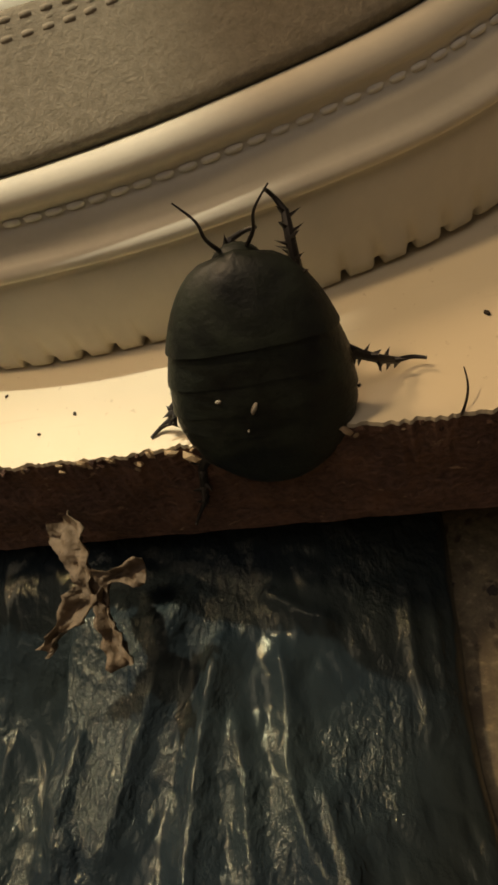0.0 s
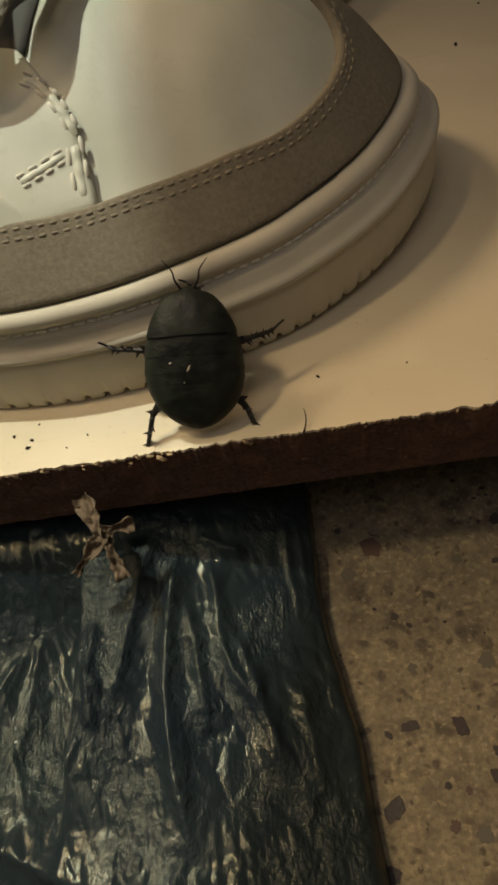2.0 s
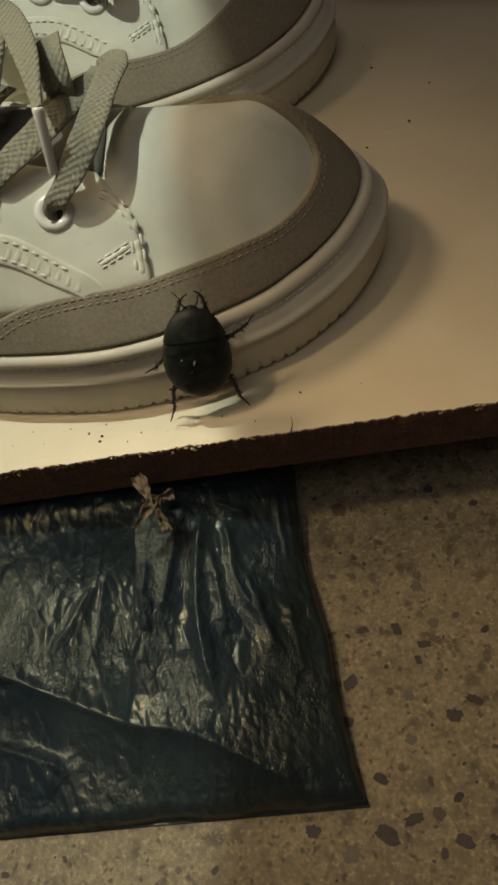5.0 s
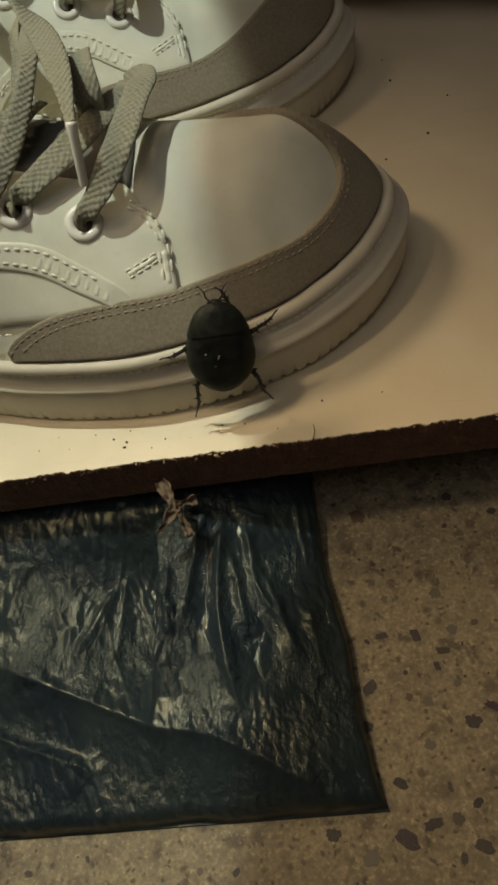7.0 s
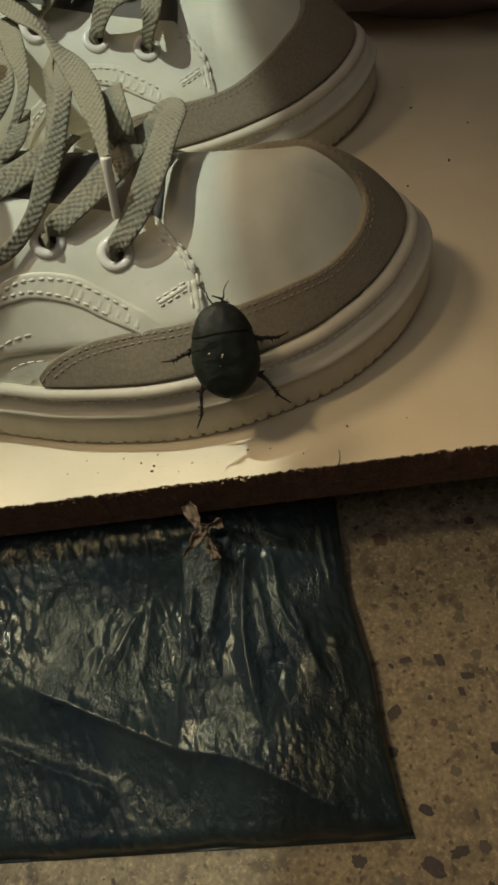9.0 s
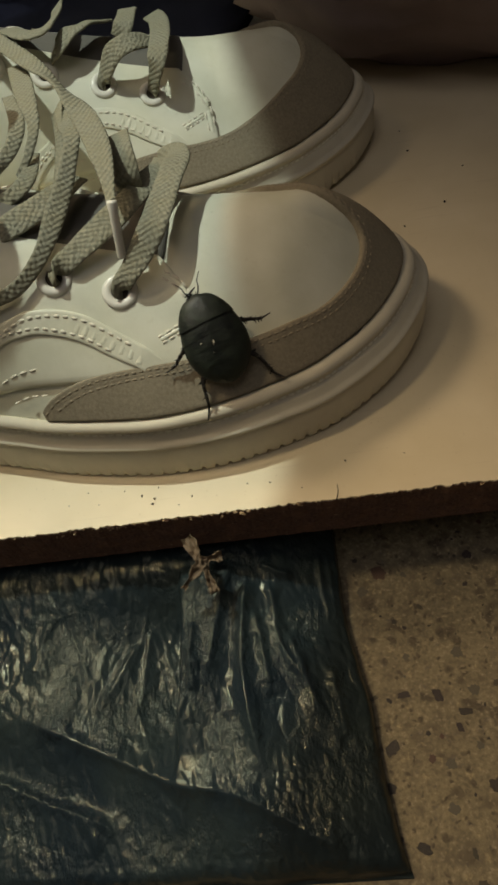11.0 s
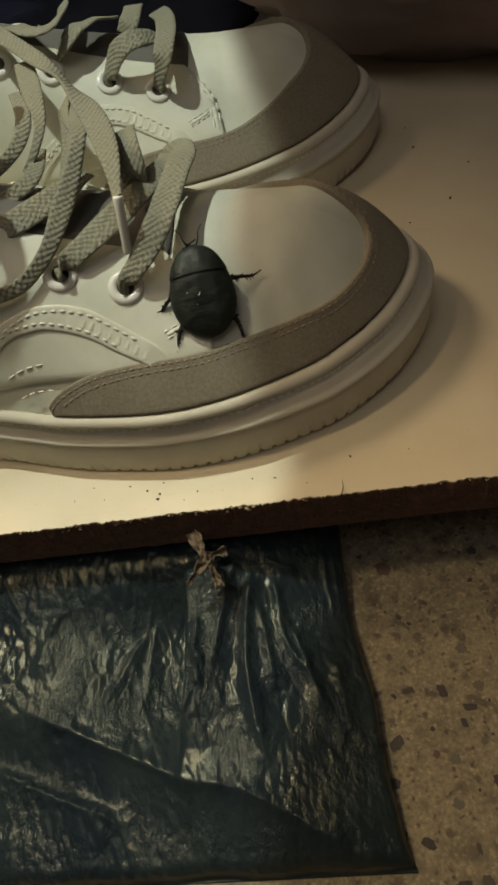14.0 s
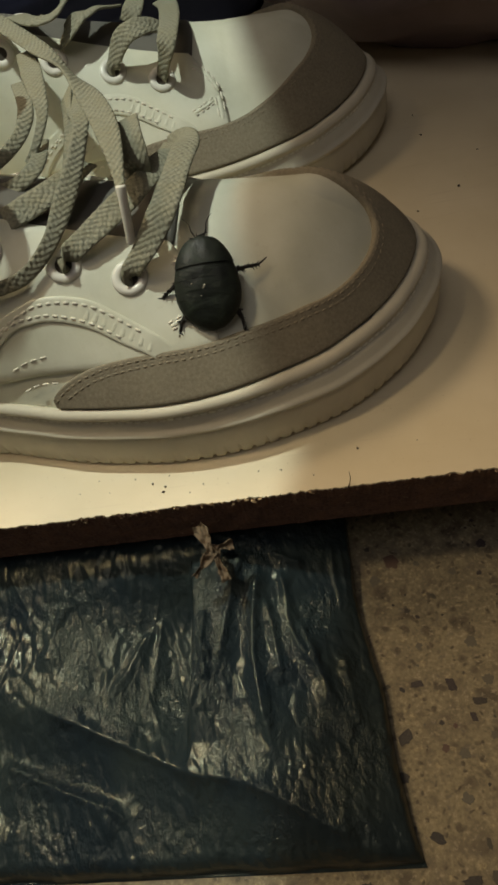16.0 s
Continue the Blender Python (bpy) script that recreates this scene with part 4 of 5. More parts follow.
def make_bag():
    bag = tagged(new("plastic_bag"), "crumpled glossy dark green plastic bag tucked under the shelf", "bag")
    nx, ny = 460, 300
    spots = np.zeros((nx, ny, 2))
    for j in range(ny):
        y = -91.5 + 106 * j / (ny - 1)
        edge = bag_right(y)
        for i in range(nx):
            spots[i, j] = (edge - 190 * (1 - (i / (nx - 1)) ** 0.8), y)
    folds = fold_field(spots[:, :, 0], spots[:, :, 1])
    verts = []
    for i in range(nx):
        for j in range(ny):
            x, y = spots[i, j]
            d = max(0.0, bag_right(y) - x)
            h = bag_height(x, y) + folds[i, j] * min(1, d / 3) * min(1, (y + 91.5) / 4) - 1.2 * min(1, d / 6) * min(1, (y + 91.5) / 6)
            h = max(0.3, h)
            if y > -3:
                h = min(h, 28.5 + max(0, -3 - y))
            verts.append((x * MM, y * MM, FLOOR_Z + h * MM))
    link_mesh("sheet", verts, grid_faces(nx, ny), M_BAG, bag)
    skirt = []
    for i in range(nx):
        x = bag_right(-91.5) - 190 * (1 - (i / (nx - 1)) ** 0.8)
        skirt += [(x * MM, -91.5 * MM, FLOOR_Z + 0.0003), (x * MM, -91.8 * MM, FLOOR_Z + 0.00003)]
    link_mesh("hem", skirt, grid_faces(nx, 2), M_BAG, bag)
    return bag


make_bag()


def make_leaf():
    """A dry twisted scrap caught on the bag's gather."""
    leaf = tagged(new("dry_leaf"), "dry curled tan leaf scrap lying on the plastic bag", "leaf")
    lobes = [([(-47.4, -2.6, -8.0), (-45.5, -6, -9.5), (-43.6, -11, -12)], 3.6), ([(-43.6, -10, -12), (-46.5, -13.5, -13), (-49.8, -16.5, -15)], 3.0),
             ([(-43.6, -10.5, -12), (-41, -9, -11.5), (-37.2, -8.2, -12)], 4.4), ([(-43, -10.5, -12), (-41.5, -14, -14), (-40, -18, -16.5)], 3.2)]
    for k, (pts, w) in enumerate(lobes):
        line = spline(pts, 16)
        verts = []
        for a, p in enumerate(line):
            f = a / 15
            ww = w * 1.4 * (0.7 + 0.3 * math.sin(f * 5 + k) + 0.35 * noise.noise((f * 4, k * 3.7, 1))) * (1 - 0.35 * f)
            t = (line[min(a + 1, 15)] - line[max(a - 1, 0)]).normalized()
            side = t.cross(Vector((0, -0.5, 0.85))).normalized()
            up = side.cross(t)
            for j in range(9):
                g = j / 8 - 0.5
                curl = 1.3 * (abs(g) * 2) ** 2 + 1.9 * noise.noise((f * 6 + k * 5, g * 4, 2)) + 0.8 * noise.noise((f * 14 + k * 5, g * 9, 4))
                verts.append((p + side * (g * ww) + up * curl) * MM)
            for j in range(8, -1, -1):
                g = j / 8 - 0.5
                curl = 1.3 * (abs(g) * 2) ** 2 + 1.9 * noise.noise((f * 6 + k * 5, g * 4, 2)) + 0.8 * noise.noise((f * 14 + k * 5, g * 9, 4)) - 0.35
                verts.append((p + side * (g * ww) + up * curl) * MM)
        link_mesh("lobe", verts, grid_faces(16, 18, False, True), M_LEAF, leaf)
    return leaf


make_leaf()


# ---- crumbs, fibre ----
def make_crumb(x, y, size, seed):
    bm = bmesh.new()
    bmesh.ops.create_icosphere(bm, subdivisions=2, radius=1)
    for v in bm.verts:
        v.co *= 0.75 + 0.5 * noise.noise(v.co * 1.3 + Vector((seed, 0, 0)))
        v.co = Vector((v.co.x * size * 1.25, v.co.y * size, v.co.z * size * 0.7))
    ob = part("crumb", bm, M_CRUMB, None)
    tagged(ob, "tiny dark crumb on the cream shelf", "crumb", "crumbs on the shelf")
    ob.matrix_world = pose(x * MM, y * MM, size * 0.55, 0, 0, seed * 47)
    return ob


for _k, (_x, _y, _s) in enumerate([(-65.9, 11.9, 0.32), (-60, 9.3, 0.5), (-55.9, 7.7, 0.6), (-56.4, 5.9, 0.62), (-54.8, 11.7, 0.35), (-43.8, 7, 0.35), (-26.4, 9.1, 0.38),
                                  (-19.5, 8.5, 0.35), (-9.8, 5.2, 0.32), (4.2, 12.9, 0.5), (52.6, 174.8, 0.7), (41.8, 121.8, 0.55), (60, 133.4, 0.8), (52, 192.1, 0.5), (72.5, 156.3, 0.5),
                                  (-78, 13, 0.3), (-84, 9, 0.28), (-74, 8, 0.25), (-48, 4.5, 0.3), (22, 13, 0.3)]):
    make_crumb(_x, _y, _s * 0.78 * MM, _k + 1)
_hair = [Vector((-0.1, -0.3, 0.0)) + Vector((0.6 * f + 0.5 * math.sin(f * 3), 3.2 * f, 3.2 * f)) for f in [k / 9 for k in range(10)]]
_v = []
for _k, _p in enumerate(_hair):
    for _j in range(6):
        _w = 2 * math.pi * _j / 6
        _r = 0.17 * (1 - 0.6 * _k / 9)
        _v.append((_p + Vector((_r * math.cos(_w), _r * math.sin(_w) * 0.7, _r * math.sin(_w) * 0.7))) * MM)
tagged(link_mesh("wood_fibre", _v, grid_faces(10, 6, False, True), M_CRUMB), "thin dark wood fibre standing on the shelf edge", "fibre")


# ---- sacks behind the shoes ----
def make_sack(label, material, centre, size, turn, seed):
    bm = bmesh.new()
    bmesh.ops.create_icosphere(bm, subdivisions=5, radius=1)
    for v in bm.verts:
        p = v.co.copy()
        p = Vector((math.copysign(abs(p.x) ** 0.7, p.x), math.copysign(abs(p.y) ** 0.8, p.y), math.copysign(abs(p.z) ** 0.75, p.z)))
        d = 1 + 0.10 * noise.noise(p * 2.2 + Vector((seed, 0, 0))) + 0.06 * ridge(noise.noise(p * 4.5 + Vector((0, seed, 0)))) ** 2
        v.co = Vector((p.x * size[0] * d, p.y * size[1] * d, max(-0.93, p.z * d) * size[2]))
    skin = BVHTree.FromBMesh(bm)
    ob = tagged(part("fabric_sack", bm, material, None), label, "sack")
    # folds of slack cloth hang round its front
    for drop, first, last in ((0.55, -0.9, 0.7), (0.12, -0.5, 0.95)):
        verts = []
        for k in range(40):
            f = k / 39
            a = first + (last - first) * f
            out = Vector((math.sin(a), -math.cos(a), 0))
            from_point = Vector((out.x * size[0] * 2, out.y * size[1] * 2, size[2] * (drop - 0.3 * math.sin(3.0 * f + seed))))
            hit, nor, _, _ = skin.ray_cast(from_point, Vector((-from_point.x, -from_point.y, 0)).normalized())
            side = nor.cross(Vector((math.cos(a), math.sin(a), 0))).normalized()
            r = 0.009 * math.sin(math.pi * min(0.97, max(0.03, f))) ** 0.6 * (1 + 0.4 * noise.noise((f * 4, seed, drop)))
            for j in range(9):
                w = math.pi * j / 8
                verts.append(hit + side * (1.5 * r * math.cos(w)) + nor * (0.6 * r * math.sin(w) - 0.0012))
        link_mesh("fold", verts, grid_faces(40, 9), material, ob)
    ob.matrix_world = pose(centre[0], centre[1], size[2] * 0.93 + 0.0005, 0, 0, turn)
    return ob


make_sack("slumped dark grey fabric sack on the shelf", M_DARK, (0.120, 0.290, 0), (0.155, 0.088, 0.075), -24, 3.0)
make_sack("dark navy fabric sack standing behind the sneakers", M_NAVY, (-0.12, 0.335, 0), (0.14, 0.06, 0.085), 4, 8.0)

# ---- beetle ----
BEETLE_PATH = [
    (0, (-18.8, 2.8, 5.9), (0.05, 0.28, 0.96), (0.14, -0.95, 0.28)),
    (0.5, (-16.6, 5.6, 10.0), (0.05, 0.52, 0.85), (0.10, -0.85, 0.52)),
    (1, (-16.9, 9.6, 9.8), (0.07, 0.68, 0.73), (0.07, -0.73, 0.68)),
    (1.5, (-16.3, 10.3, 11.3), (0.11, 0.70, 0.70), (0.07, -0.71, 0.70)),
    (2, (-18.3, 10.6, 12.8), (0.10, 0.62, 0.78), (0.10, -0.78, 0.61)),
    (2.5, (-18.9, 10.6, 12.4), (0.11, 0.62, 0.78), (0.11, -0.78, 0.61)),
    (3, (-21.2, 9.8, 16.2), (0.04, 0.50, 0.86), (0.10, -0.86, 0.50)),
    (3.5, (-20.0, 10.0, 16.7), (0.05, 0.46, 0.89), (0.09, -0.89, 0.45)),
    (3.7, (-20.3, 11.5, 17.2), (0.01, 0.49, 0.87), (0.11, -0.87, 0.48)),
    (5.8, (-22.9, 16.0, 22.4), (0.11, 0.30, 0.95), (0.10, -0.95, 0.29)),
    (6, (-23.1, 16.3, 22.1), (0.06, 0.28, 0.96), (0.14, -0.95, 0.27)),
    (6.5, (-21.9, 16.9, 24.7), (0.05, 0.37, 0.93), (0.14, -0.92, 0.36)),
    (7, (-21.5, 16.4, 25.9), (0.07, 0.42, 0.91), (0.13, -0.90, 0.41)),
    (7.5, (-22.2, 16.8, 26.5), (0.03, 0.44, 0.90), (0.15, -0.89, 0.43)),
    (8, (-24.1, 17.5, 28.3), (-0.04, 0.50, 0.86), (0.16, -0.85, 0.50)),
    (8.5, (-24.9, 18.0, 30.3), (-0.04, 0.63, 0.77), (0.15, -0.76, 0.63)),
    (9, (-26.7, 20.7, 32.2), (0.00, 0.67, 0.74), (0.13, -0.74, 0.66)),
    (9.2, (-24.8, 21.7, 31.9), (-0.07, 0.67, 0.74), (0.15, -0.73, 0.67)),
    (11.3, (-30.5, 35.8, 39.4), (-0.36, 0.83, 0.53), (0.12, -0.52, 0.85)),
    (11.5, (-32.7, 36.9, 40.3), (-0.37, 0.83, 0.53), (0.12, -0.51, 0.85)),
    (12, (-33.6, 40.6, 42.5), (-0.29, 0.86, 0.51), (0.12, -0.50, 0.86)),
    (12.5, (-32.2, 44.2, 44.4), (-0.06, 0.87, 0.49), (0.12, -0.48, 0.87)),
    (13, (-30.9, 43.5, 43.8), (-0.11, 0.86, 0.50), (0.12, -0.49, 0.86)),
    (13.5, (-31.9, 44.5, 44.5), (-0.10, 0.87, 0.49), (0.12, -0.48, 0.87)),
    (14, (-32.1, 44.8, 44.6), (-0.11, 0.87, 0.49), (0.12, -0.48, 0.87)),
    (14.5, (-32.0, 44.3, 44.4), (-0.06, 0.87, 0.49), (0.12, -0.49, 0.87)),
    (15, (-33.3, 44.1, 44.5), (-0.10, 0.87, 0.49), (0.12, -0.49, 0.87)),
    (15.5, (-32.8, 44.1, 44.4), (-0.09, 0.87, 0.49), (0.12, -0.48, 0.87)),
    (16, (-32.0, 44.4, 44.4), (-0.04, 0.87, 0.49), (0.12, -0.49, 0.87)),
]


def stand(centre, ahead, up):
    """The pose of a thing whose y axis runs ahead and whose z axis points up from its back."""
    f = Vector(ahead).normalized()
    n = Vector(up)
    n = (n - f * n.dot(f)).normalized()
    r = f.cross(n)
    m = Matrix((r, f, n)).transposed().to_4x4()
    m.translation = Vector(centre) * MM
    return m


BM = 0.97 * MM


def half_width(y):
    return smooth_interp([-13.6, -13.2, -11.5, -8.5, -4, 1, 5, 8.5, 11.5, 13, 13.6], [0, 2.4, 5.2, 7.9, 9.5, 9.4, 8.5, 7.3, 5.3, 3.1, 0], y)


def shell_plate(name, y0, y1, parent, extra=0.0, widen=1.0, label="", rise=0.1, flare=0.0):
    """One back plate from y0 (rear) to y1 (front), domed across, its rear edge lying over the next plate."""
    ny, na = 12, 33
    verts = []
    for side in (0, 1):
        for k in range(ny):
            f = k / (ny - 1)
            y = y0 + (y1 - y0) * f
            for j in range(na):
                a = math.pi * j / (na - 1)
                c = math.cos(a)
                yy = y - 0.5 * (1 - f) * (c * c) * (1 if y0 > -12 else 0)
                w = half_width(max(-13.6, min(13.6, yy))) * (widen + flare * (1 - f) ** 2)
                h = 4.6 * (max(0.02, 1 - (yy / 13.8) ** 2)) ** 0.5
                step = extra * (0.4 + 0.6 * (1 - f)) + rise * (1 - f) ** 1.5 - (0.3 * rise + 0.004) * f
                z = h * math.sin(a) ** 0.75 + (step if side == 0 else step - 0.2) * (0.35 + 0.65 * math.sin(a))
                z += math.sin(a) * 0.22 * noise.noise((c * 2.6, yy * 0.35, 9)) + 0.05 * noise.noise((c * 6, yy * 1.3, 2)) + 0.05 * math.sin(a) * noise.noise((c * 16, yy * 3, 5))
                verts.append((w * c * BM, yy * BM, (z - 0.4) * BM))
    n = ny * na
    faces = grid_faces(ny, na) + grid_faces(ny, na, base=n, flip=True)
    loop = [j for j in range(na)] + [k * na + na - 1 for k in range(1, ny)] + [(ny - 1) * na + j for j in range(na - 2, -1, -1)] + [k * na for k in range(ny - 2, 0, -1)]
    base = len(verts)
    for k in loop:
        verts += [verts[k], verts[n + k]]
    for a in range(len(loop)):
        b = (a + 1) % len(loop)
        faces.append((base + 2 * a, base + 2 * b, base + 2 * b + 1, base + 2 * a + 1))
    ob = link_mesh(name, verts, faces, M_SHELL, parent, label)
    rim = 2 * (ny - 1) * (na - 1)
    for k in range(rim, len(ob.data.polygons)):
        ob.data.polygons[k].use_smooth = False
    return ob


def limb(name, points, radii, parent, material, spines=0, seed=1):
    """A jointed tube through points in mm, with thorns drawn out of its wall."""
    n = 14 if not spines else 3 * spines + 4
    line = spline(points, n)
    rng = random.Random(seed)
    verts = []
    for k, p in enumerate(line):
        t = (line[min(k + 1, n - 1)] - line[max(k - 1, 0)]).normalized()
        s1 = t.orthogonal().normalized()
        s2 = t.cross(s1)
        r = smooth_interp([0, 0.5, 1], radii, k / (n - 1))
        thorn = rng.randrange(8) if spines and k % 3 == 2 and k < n - 1 else -1
        for j in range(8):
            w = 2 * math.pi * j / 8
            out = s1 * math.cos(w) + s2 * math.sin(w)
            q = p + out * r
            if j == thorn:
                q = q + (out + t * 0.55) * rng.uniform(0.6, 1.1)
            verts.append(q * BM)
    faces = grid_faces(n, 8, False, True) + [tuple(range(8)), tuple(range((n - 1) * 8, n * 8))]
    return link_mesh(name, verts, faces, material, parent, smooth=not spines)


def make_beetle():
    beetle = tagged(new("beetle"), "dull black wingless beetle with spiny legs climbing the sneaker", "beetle")
    cuts = [5.6, 1.9, -1.5, -3.7, -5.7, -7.6, -9.3, -10.9, -12.3, -13.55]
    shell_plate("pronotum", cuts[0], 13.6, beetle, 0.4, 1.0, "rounded dull black neck shield", 0.12, 0.035)
    names = ["mesonotum", "metanotum"] + ["abdomen_plate"] * 7
    for k in range(9):
        shell_plate(names[k], cuts[k + 1], cuts[k] + 0.7, beetle, (0.07, 0.035, 0.012, 0.004, 0.004, 0.004, 0.004, 0.004, 0.004)[k], 1.0,
                    rise=(0.04, 0.02, 0, 0, 0, 0, 0, 0, 0)[k], flare=(0.02, 0.02, 0.014, 0.014, 0.014, 0.014, 0.014, 0.014, 0)[k])
    # pale flecks on the back: the first stands in for a glint
    for x, y, a, b, turn in ((-4.3, 0.4, 0.42, 0.26, 20), (-0.9, -0.8, 0.3, 0.9, -25), (-2.0, -3.4, 0.16, 0.2, 0)):
        bm = bmesh.new()
        bmesh.ops.create_icosphere(bm, subdivisions=1, radius=1, matrix=pose(x * BM, y * BM, (4.62 * math.sqrt(1 - (x / 9.6) ** 2) ** 0.75 - 0.32) * BM, 0, 0 if x > -3 else -18, turn) @ Matrix.Diagonal((a * BM, b * BM, 0.14 * BM, 1)))
        part("fleck", bm, M_FLECK, beetle, "tiny pale fleck on the back, debris and painted glint")
    # belly
    verts = []
    for k in range(24):
        y = -13.3 + 26.6 * k / 23
        for j in range(12):
            a = math.pi * j / 11
            verts.append((half_width(y) * 0.96 * math.cos(a) * BM, y * BM, (-0.4 - 2.2 * math.sin(a) * (1 - (y / 14) ** 2)) * BM))
    link_mesh("belly", verts, grid_faces(24, 12, flip=True), M_SHELL, beetle)
    bm = bmesh.new()
    bmesh.ops.create_uvsphere(bm, u_segments=20, v_segments=14, radius=1, matrix=Matrix.Translation((0, 11.7 * BM, -1.4 * BM)) @ Matrix.Diagonal((2.6 * BM, 2.2 * BM, 1.7 * BM, 1)))
    part("head", bm, M_SHELL, beetle)
    for sx in (-1, 1):
        limb("antenna", [(sx * 1.3, 13.6, -0.8), (sx * 2.2, 15.2, 0.2), (sx * 2.6, 17.0, 0.6), (sx * 4.2, 19.0, 0.8)], (0.24, 0.16, 0.08), beetle, M_LIMB)
    legs = []
    for pair, (y, reach, bend) in enumerate(((8.0, 0.62, 8), (2.6, 0.74, 0), (-5.6, 1.05, -20))):
        for sx in (-1, 1):
            run = Vector((math.cos(radians(bend)), sx * math.sin(radians(bend)), 0))
            knee = Vector((5.6 * reach, 0, 0.3))
            ankle = knee + run * (6.6 * reach) + Vector((0, 0, -1.9))
            leg = limb("leg", [(0, 0, 0), (2.6 * reach, 0, 0.5), knee], (0.75, 0.85, 0.6), beetle, M_LIMB, 3, pair * 2 + sx + 5)
            limb("tibia", [knee - run * 0.2, knee.lerp(ankle, 0.5) + Vector((0, 0, 0.25)), ankle], (0.55, 0.5, 0.4), leg, M_LIMB, 9, pair * 5 + sx + 20)
            toe_end = ankle + run * (3.6 * reach) + Vector((-run.y, run.x, 0)) * (1.4 * sx)
            limb("tarsus", [ankle - run * 0.1, ankle.lerp(toe_end, 0.5) + Vector((0, 0, -0.5)), toe_end], (0.32, 0.26, 0.2), leg, M_LIMB)
            legs.append((leg, sx, y, pair))
    return beetle, legs


beetle, beetle_legs = make_beetle()

# ---- terrazzo chips ----
def chip_mesh(seed, stretch, material):
    rng = random.Random(seed)
    n = rng.randint(13, 18)
    ring = []
    for k in range(n):
        a = 2 * math.pi * (k + rng.uniform(-0.28, 0.28)) / n
        r = rng.uniform(0.6, 1.0)
        ring.append((r * math.cos(a) * stretch, r * math.sin(a) / stretch ** 0.5))
    verts = [(x, y, 0.0) for x, y in ring] + [(x * 0.95, y * 0.95, 0.00009) for x, y in ring]
    faces = [tuple(range(n, 2 * n))] + [(k, (k + 1) % n, n + (k + 1) % n, n + k) for k in range(n)]
    me = bpy.data.meshes.new("stone_chip")
    me.from_pydata(verts, [], faces)
    me.materials.append(material)
    return me


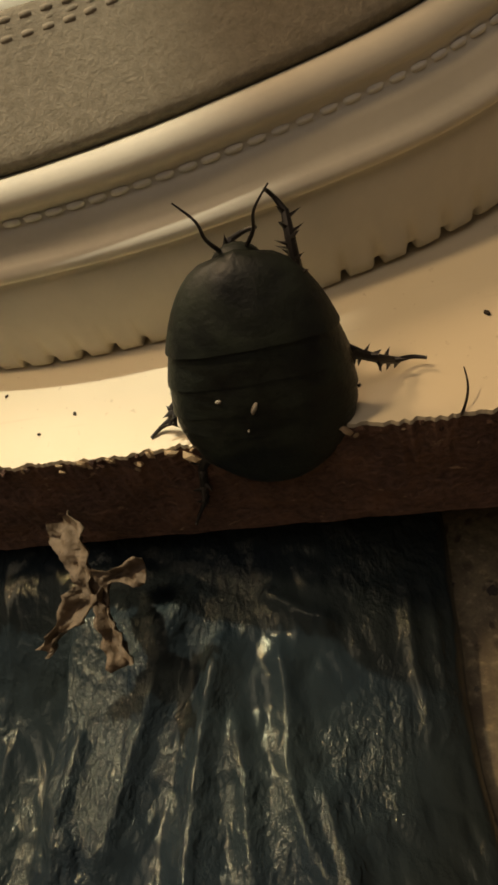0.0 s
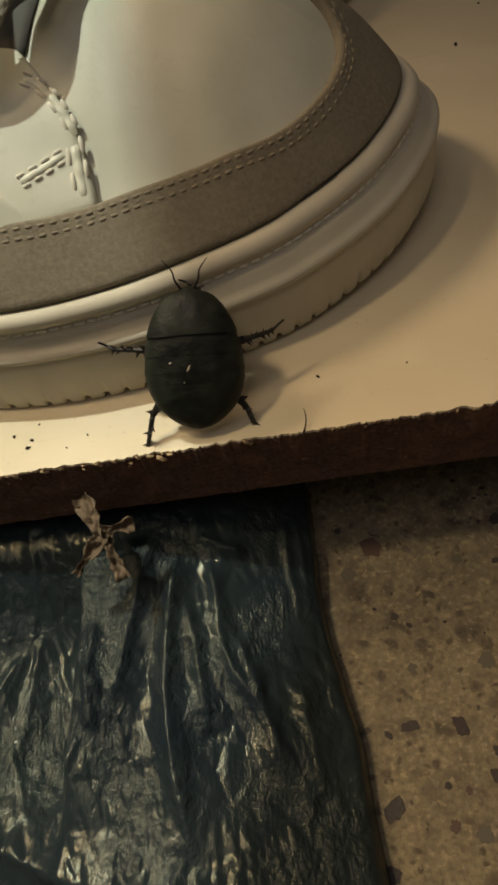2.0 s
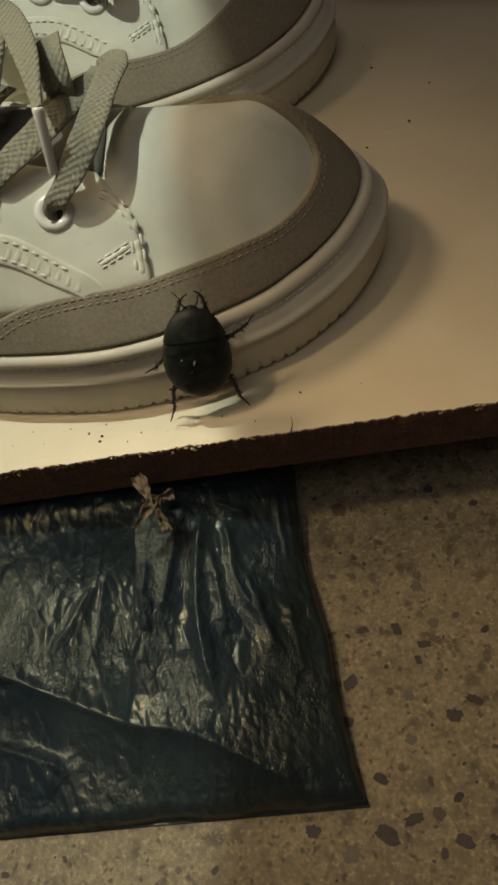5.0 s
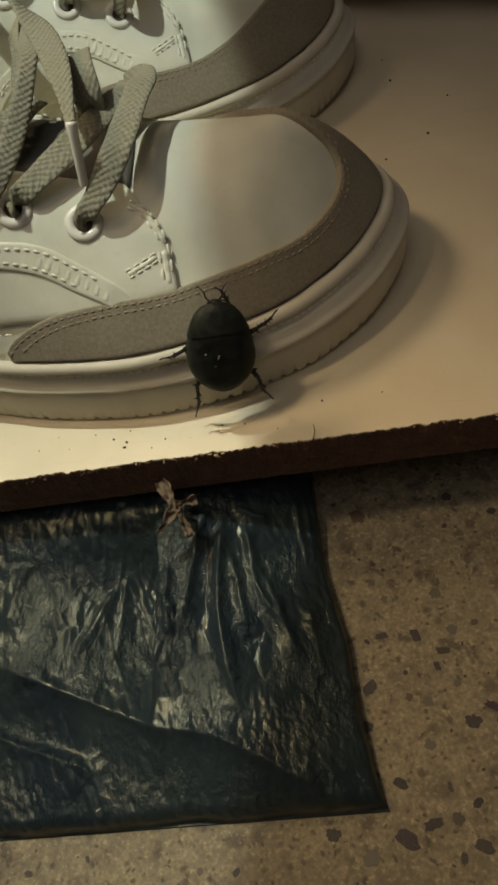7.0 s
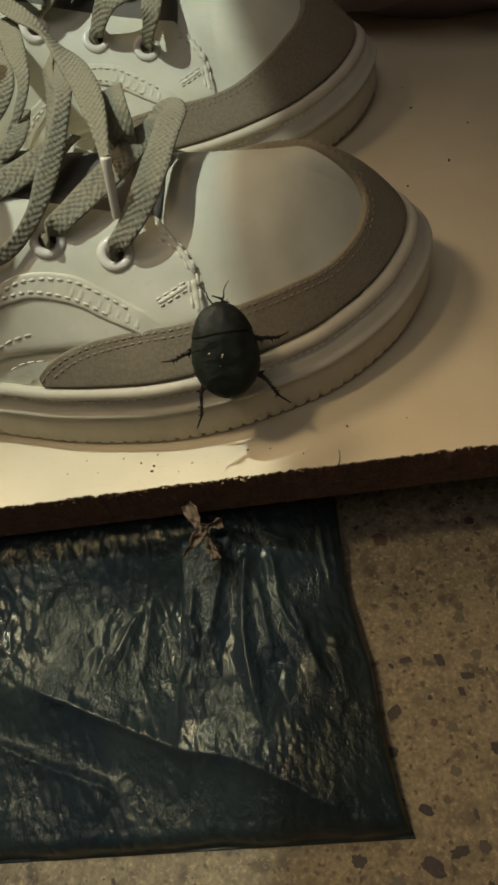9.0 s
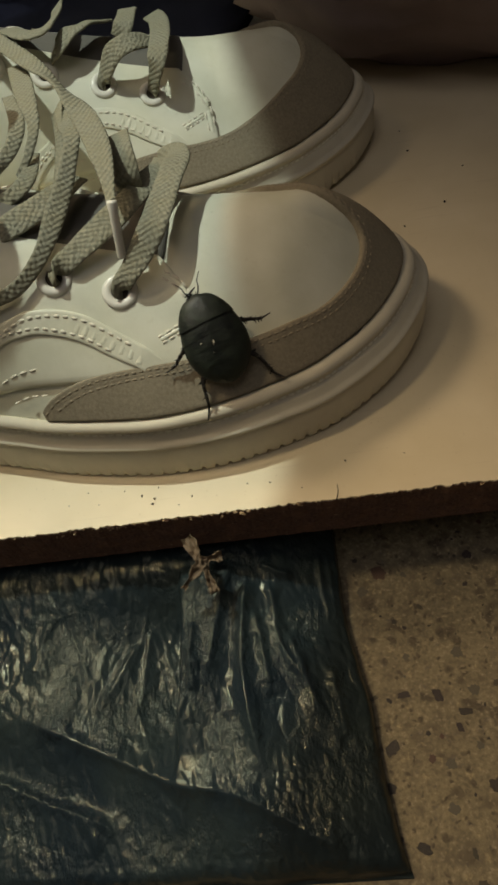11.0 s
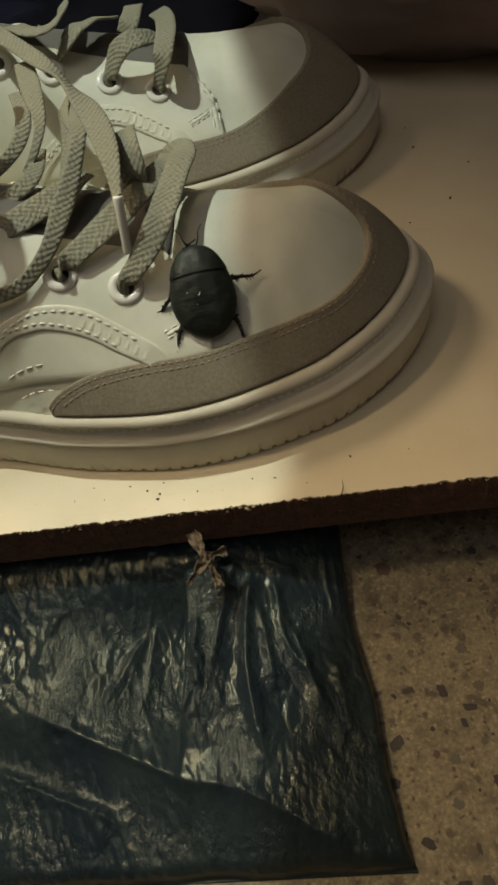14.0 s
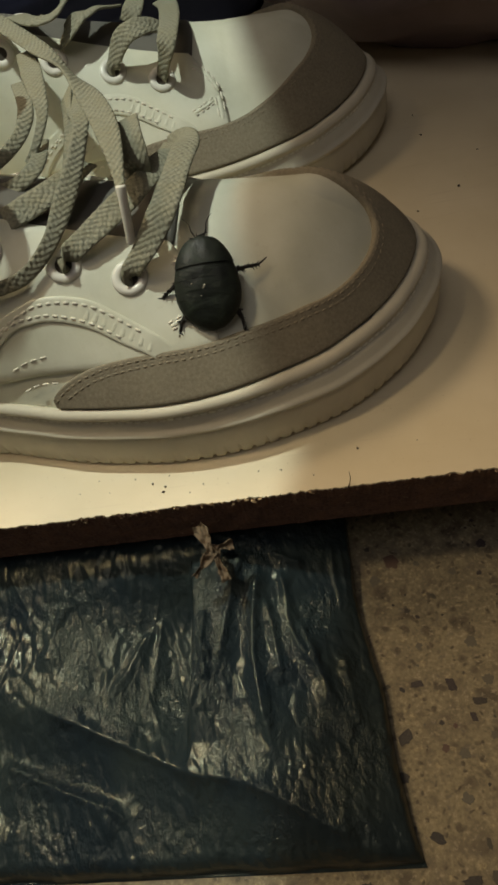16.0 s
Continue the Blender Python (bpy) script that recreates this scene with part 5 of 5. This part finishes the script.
def make_chips():
    floor = bpy.data.objects["floor"]
    rng = random.Random(11)
    dark = [chip_mesh(k, 1.0 + 0.17 * (k % 5), M_CHIP) for k in range(10)]
    warm = [chip_mesh(40 + k, 1.1, M_CHIP_WARM) for k in range(3)]
    pale = [chip_mesh(60 + k, 1.05, M_CHIP_PALE) for k in range(4)]
    by_shelf = [(11.2, -2.9, 4.2, 1), (4.6, -9.6, 3.2, 2), (3.7, 2.5, 1.4, 0), (42.3, 0.4, 2.6, 0), (55.6, -6.9, 2.4, 0), (12.7, -44.5, 2.4, 0), (22.8, -45.2, 2.6, 0), (15.4, -32.7, 1.8, 2), (34.1, -44.7, 2.8, 2), (30.2, -50.6, 2.6, 0), (27.6, -55.1, 1.8, 0), (6.7, -59.3, 3.4, 0), (31.5, -32.7, 3, 2), (30.9, -8.8, 2.2, 2), (13.7, -20.9, 1.5, 0), (19.5, -4.5, 1.8, 2)]
    in_front = [(4.5, -70, 2.5, 0), (22.8, -64.6, 2.6, 2), (34.2, -71.1, 3.4, 0), (40.9, -67.4, 2.6, 0), (21, -76.2, 2.6, 2), (11.2, -85.2, 2.7, 0), (10.7, -98.5, 4.2, 0), (-9, -96.2, 3, 0), (0.7, -102, 3.6, 2), (18, -95.3, 2.8, 0), (24.7, -94.5, 2.6, 0), (30.1, -101.2, 3.2, 0)]
    spots = by_shelf + in_front
    while len(spots) < 270:
        x, y = rng.uniform(-135, 85), rng.uniform(-150, 40)
        s = rng.choice((0.5, 0.6, 0.7, 0.8, 1.0, 1.2, 1.5, 1.9))
        if x < bag_right(max(-92, min(12, y))) - 4 and -90 < y:
            continue
        if all((x - a) ** 2 + (y - b) ** 2 > (s + c) ** 2 * 1.3 for a, b, c, _ in spots):
            spots.append((x, y, s, rng.choice((0, 0, 0, 0, 0, 2, 1))))
    for k, (x, y, s, kind) in enumerate(spots):
        me = rng.choice((dark, warm, pale)[kind])
        ob = new("stone_chip", me)
        ob.parent = floor
        ob.matrix_local = pose(x * MM, y * MM, FLOOR_Z + 0.00002, 0, 0, rng.uniform(0, 360)) @ Matrix.Diagonal((s * 0.74 * MM, s * 0.74 * MM, 1, 1))


make_chips()


def lean_to_view(t, c, f, n):
    """Tips and lifts the beetle on the upper so its length fits the camera's view."""
    a = radians(17) * max(0.0, min(1.0, (t - 9.2) / 2.1))
    f, n, c = Vector(f).normalized(), Vector(n).normalized(), Vector(c)
    return stand(c + n * (2.0 * a / radians(17)), f * math.cos(a) + n * math.sin(a), n * math.cos(a) - f * math.sin(a))


# how far each leg is turned ahead of straight sideways, in degrees
LEG_TIMES = [0, 1, 2, 3.5, 6.5, 9, 12, 15.5, 16]
LEG_TURNS = {(0, 1): [84, 125, 120, 100, 110, 120, 130, 130, 130], (0, -1): [125, 130, 130, 62, 130, 130, 110, 125, 125],
             (1, 1): [-34, -50, 10, 8, 28, -4, -18, 6, 6], (1, -1): [-58, -12, 4, -55, -30, -25, -52, -34, -34],
             (2, 1): [-30, -42, -50, -54, -62, -50, -62, -62, -62], (2, -1): [-60, -48, -55, -60, -62, -52, -52, -52, -52]}


def motions():
    walk(beetle, [(t, lean_to_view(t, c, f, n)) for t, c, f, n in BEETLE_PATH])
    steps = [k * 0.25 for k in range(65)]
    for leg, sx, y, pair in beetle_legs:
        phase = pair * 2.1 + (0 if sx > 0 else 3.14)
        rows = []
        for t in steps:
            pace = 1.0 if 3.6 < t < 12.0 else 0.15
            turn = float(np.interp(t, LEG_TIMES, LEG_TURNS[(pair, sx)])) + 9 * pace * math.sin(t * 6.0 + phase)
            rise = 5 * pace * max(0, math.cos(t * 6.0 + phase))
            yaw = turn if sx > 0 else 180 - turn
            rows.append((t, pose(sx * (5.0, 6.8, 5.8)[pair] * BM, y * BM, -1.0 * BM, 0, -rise, yaw)))
        walk(leg, rows)


motions()
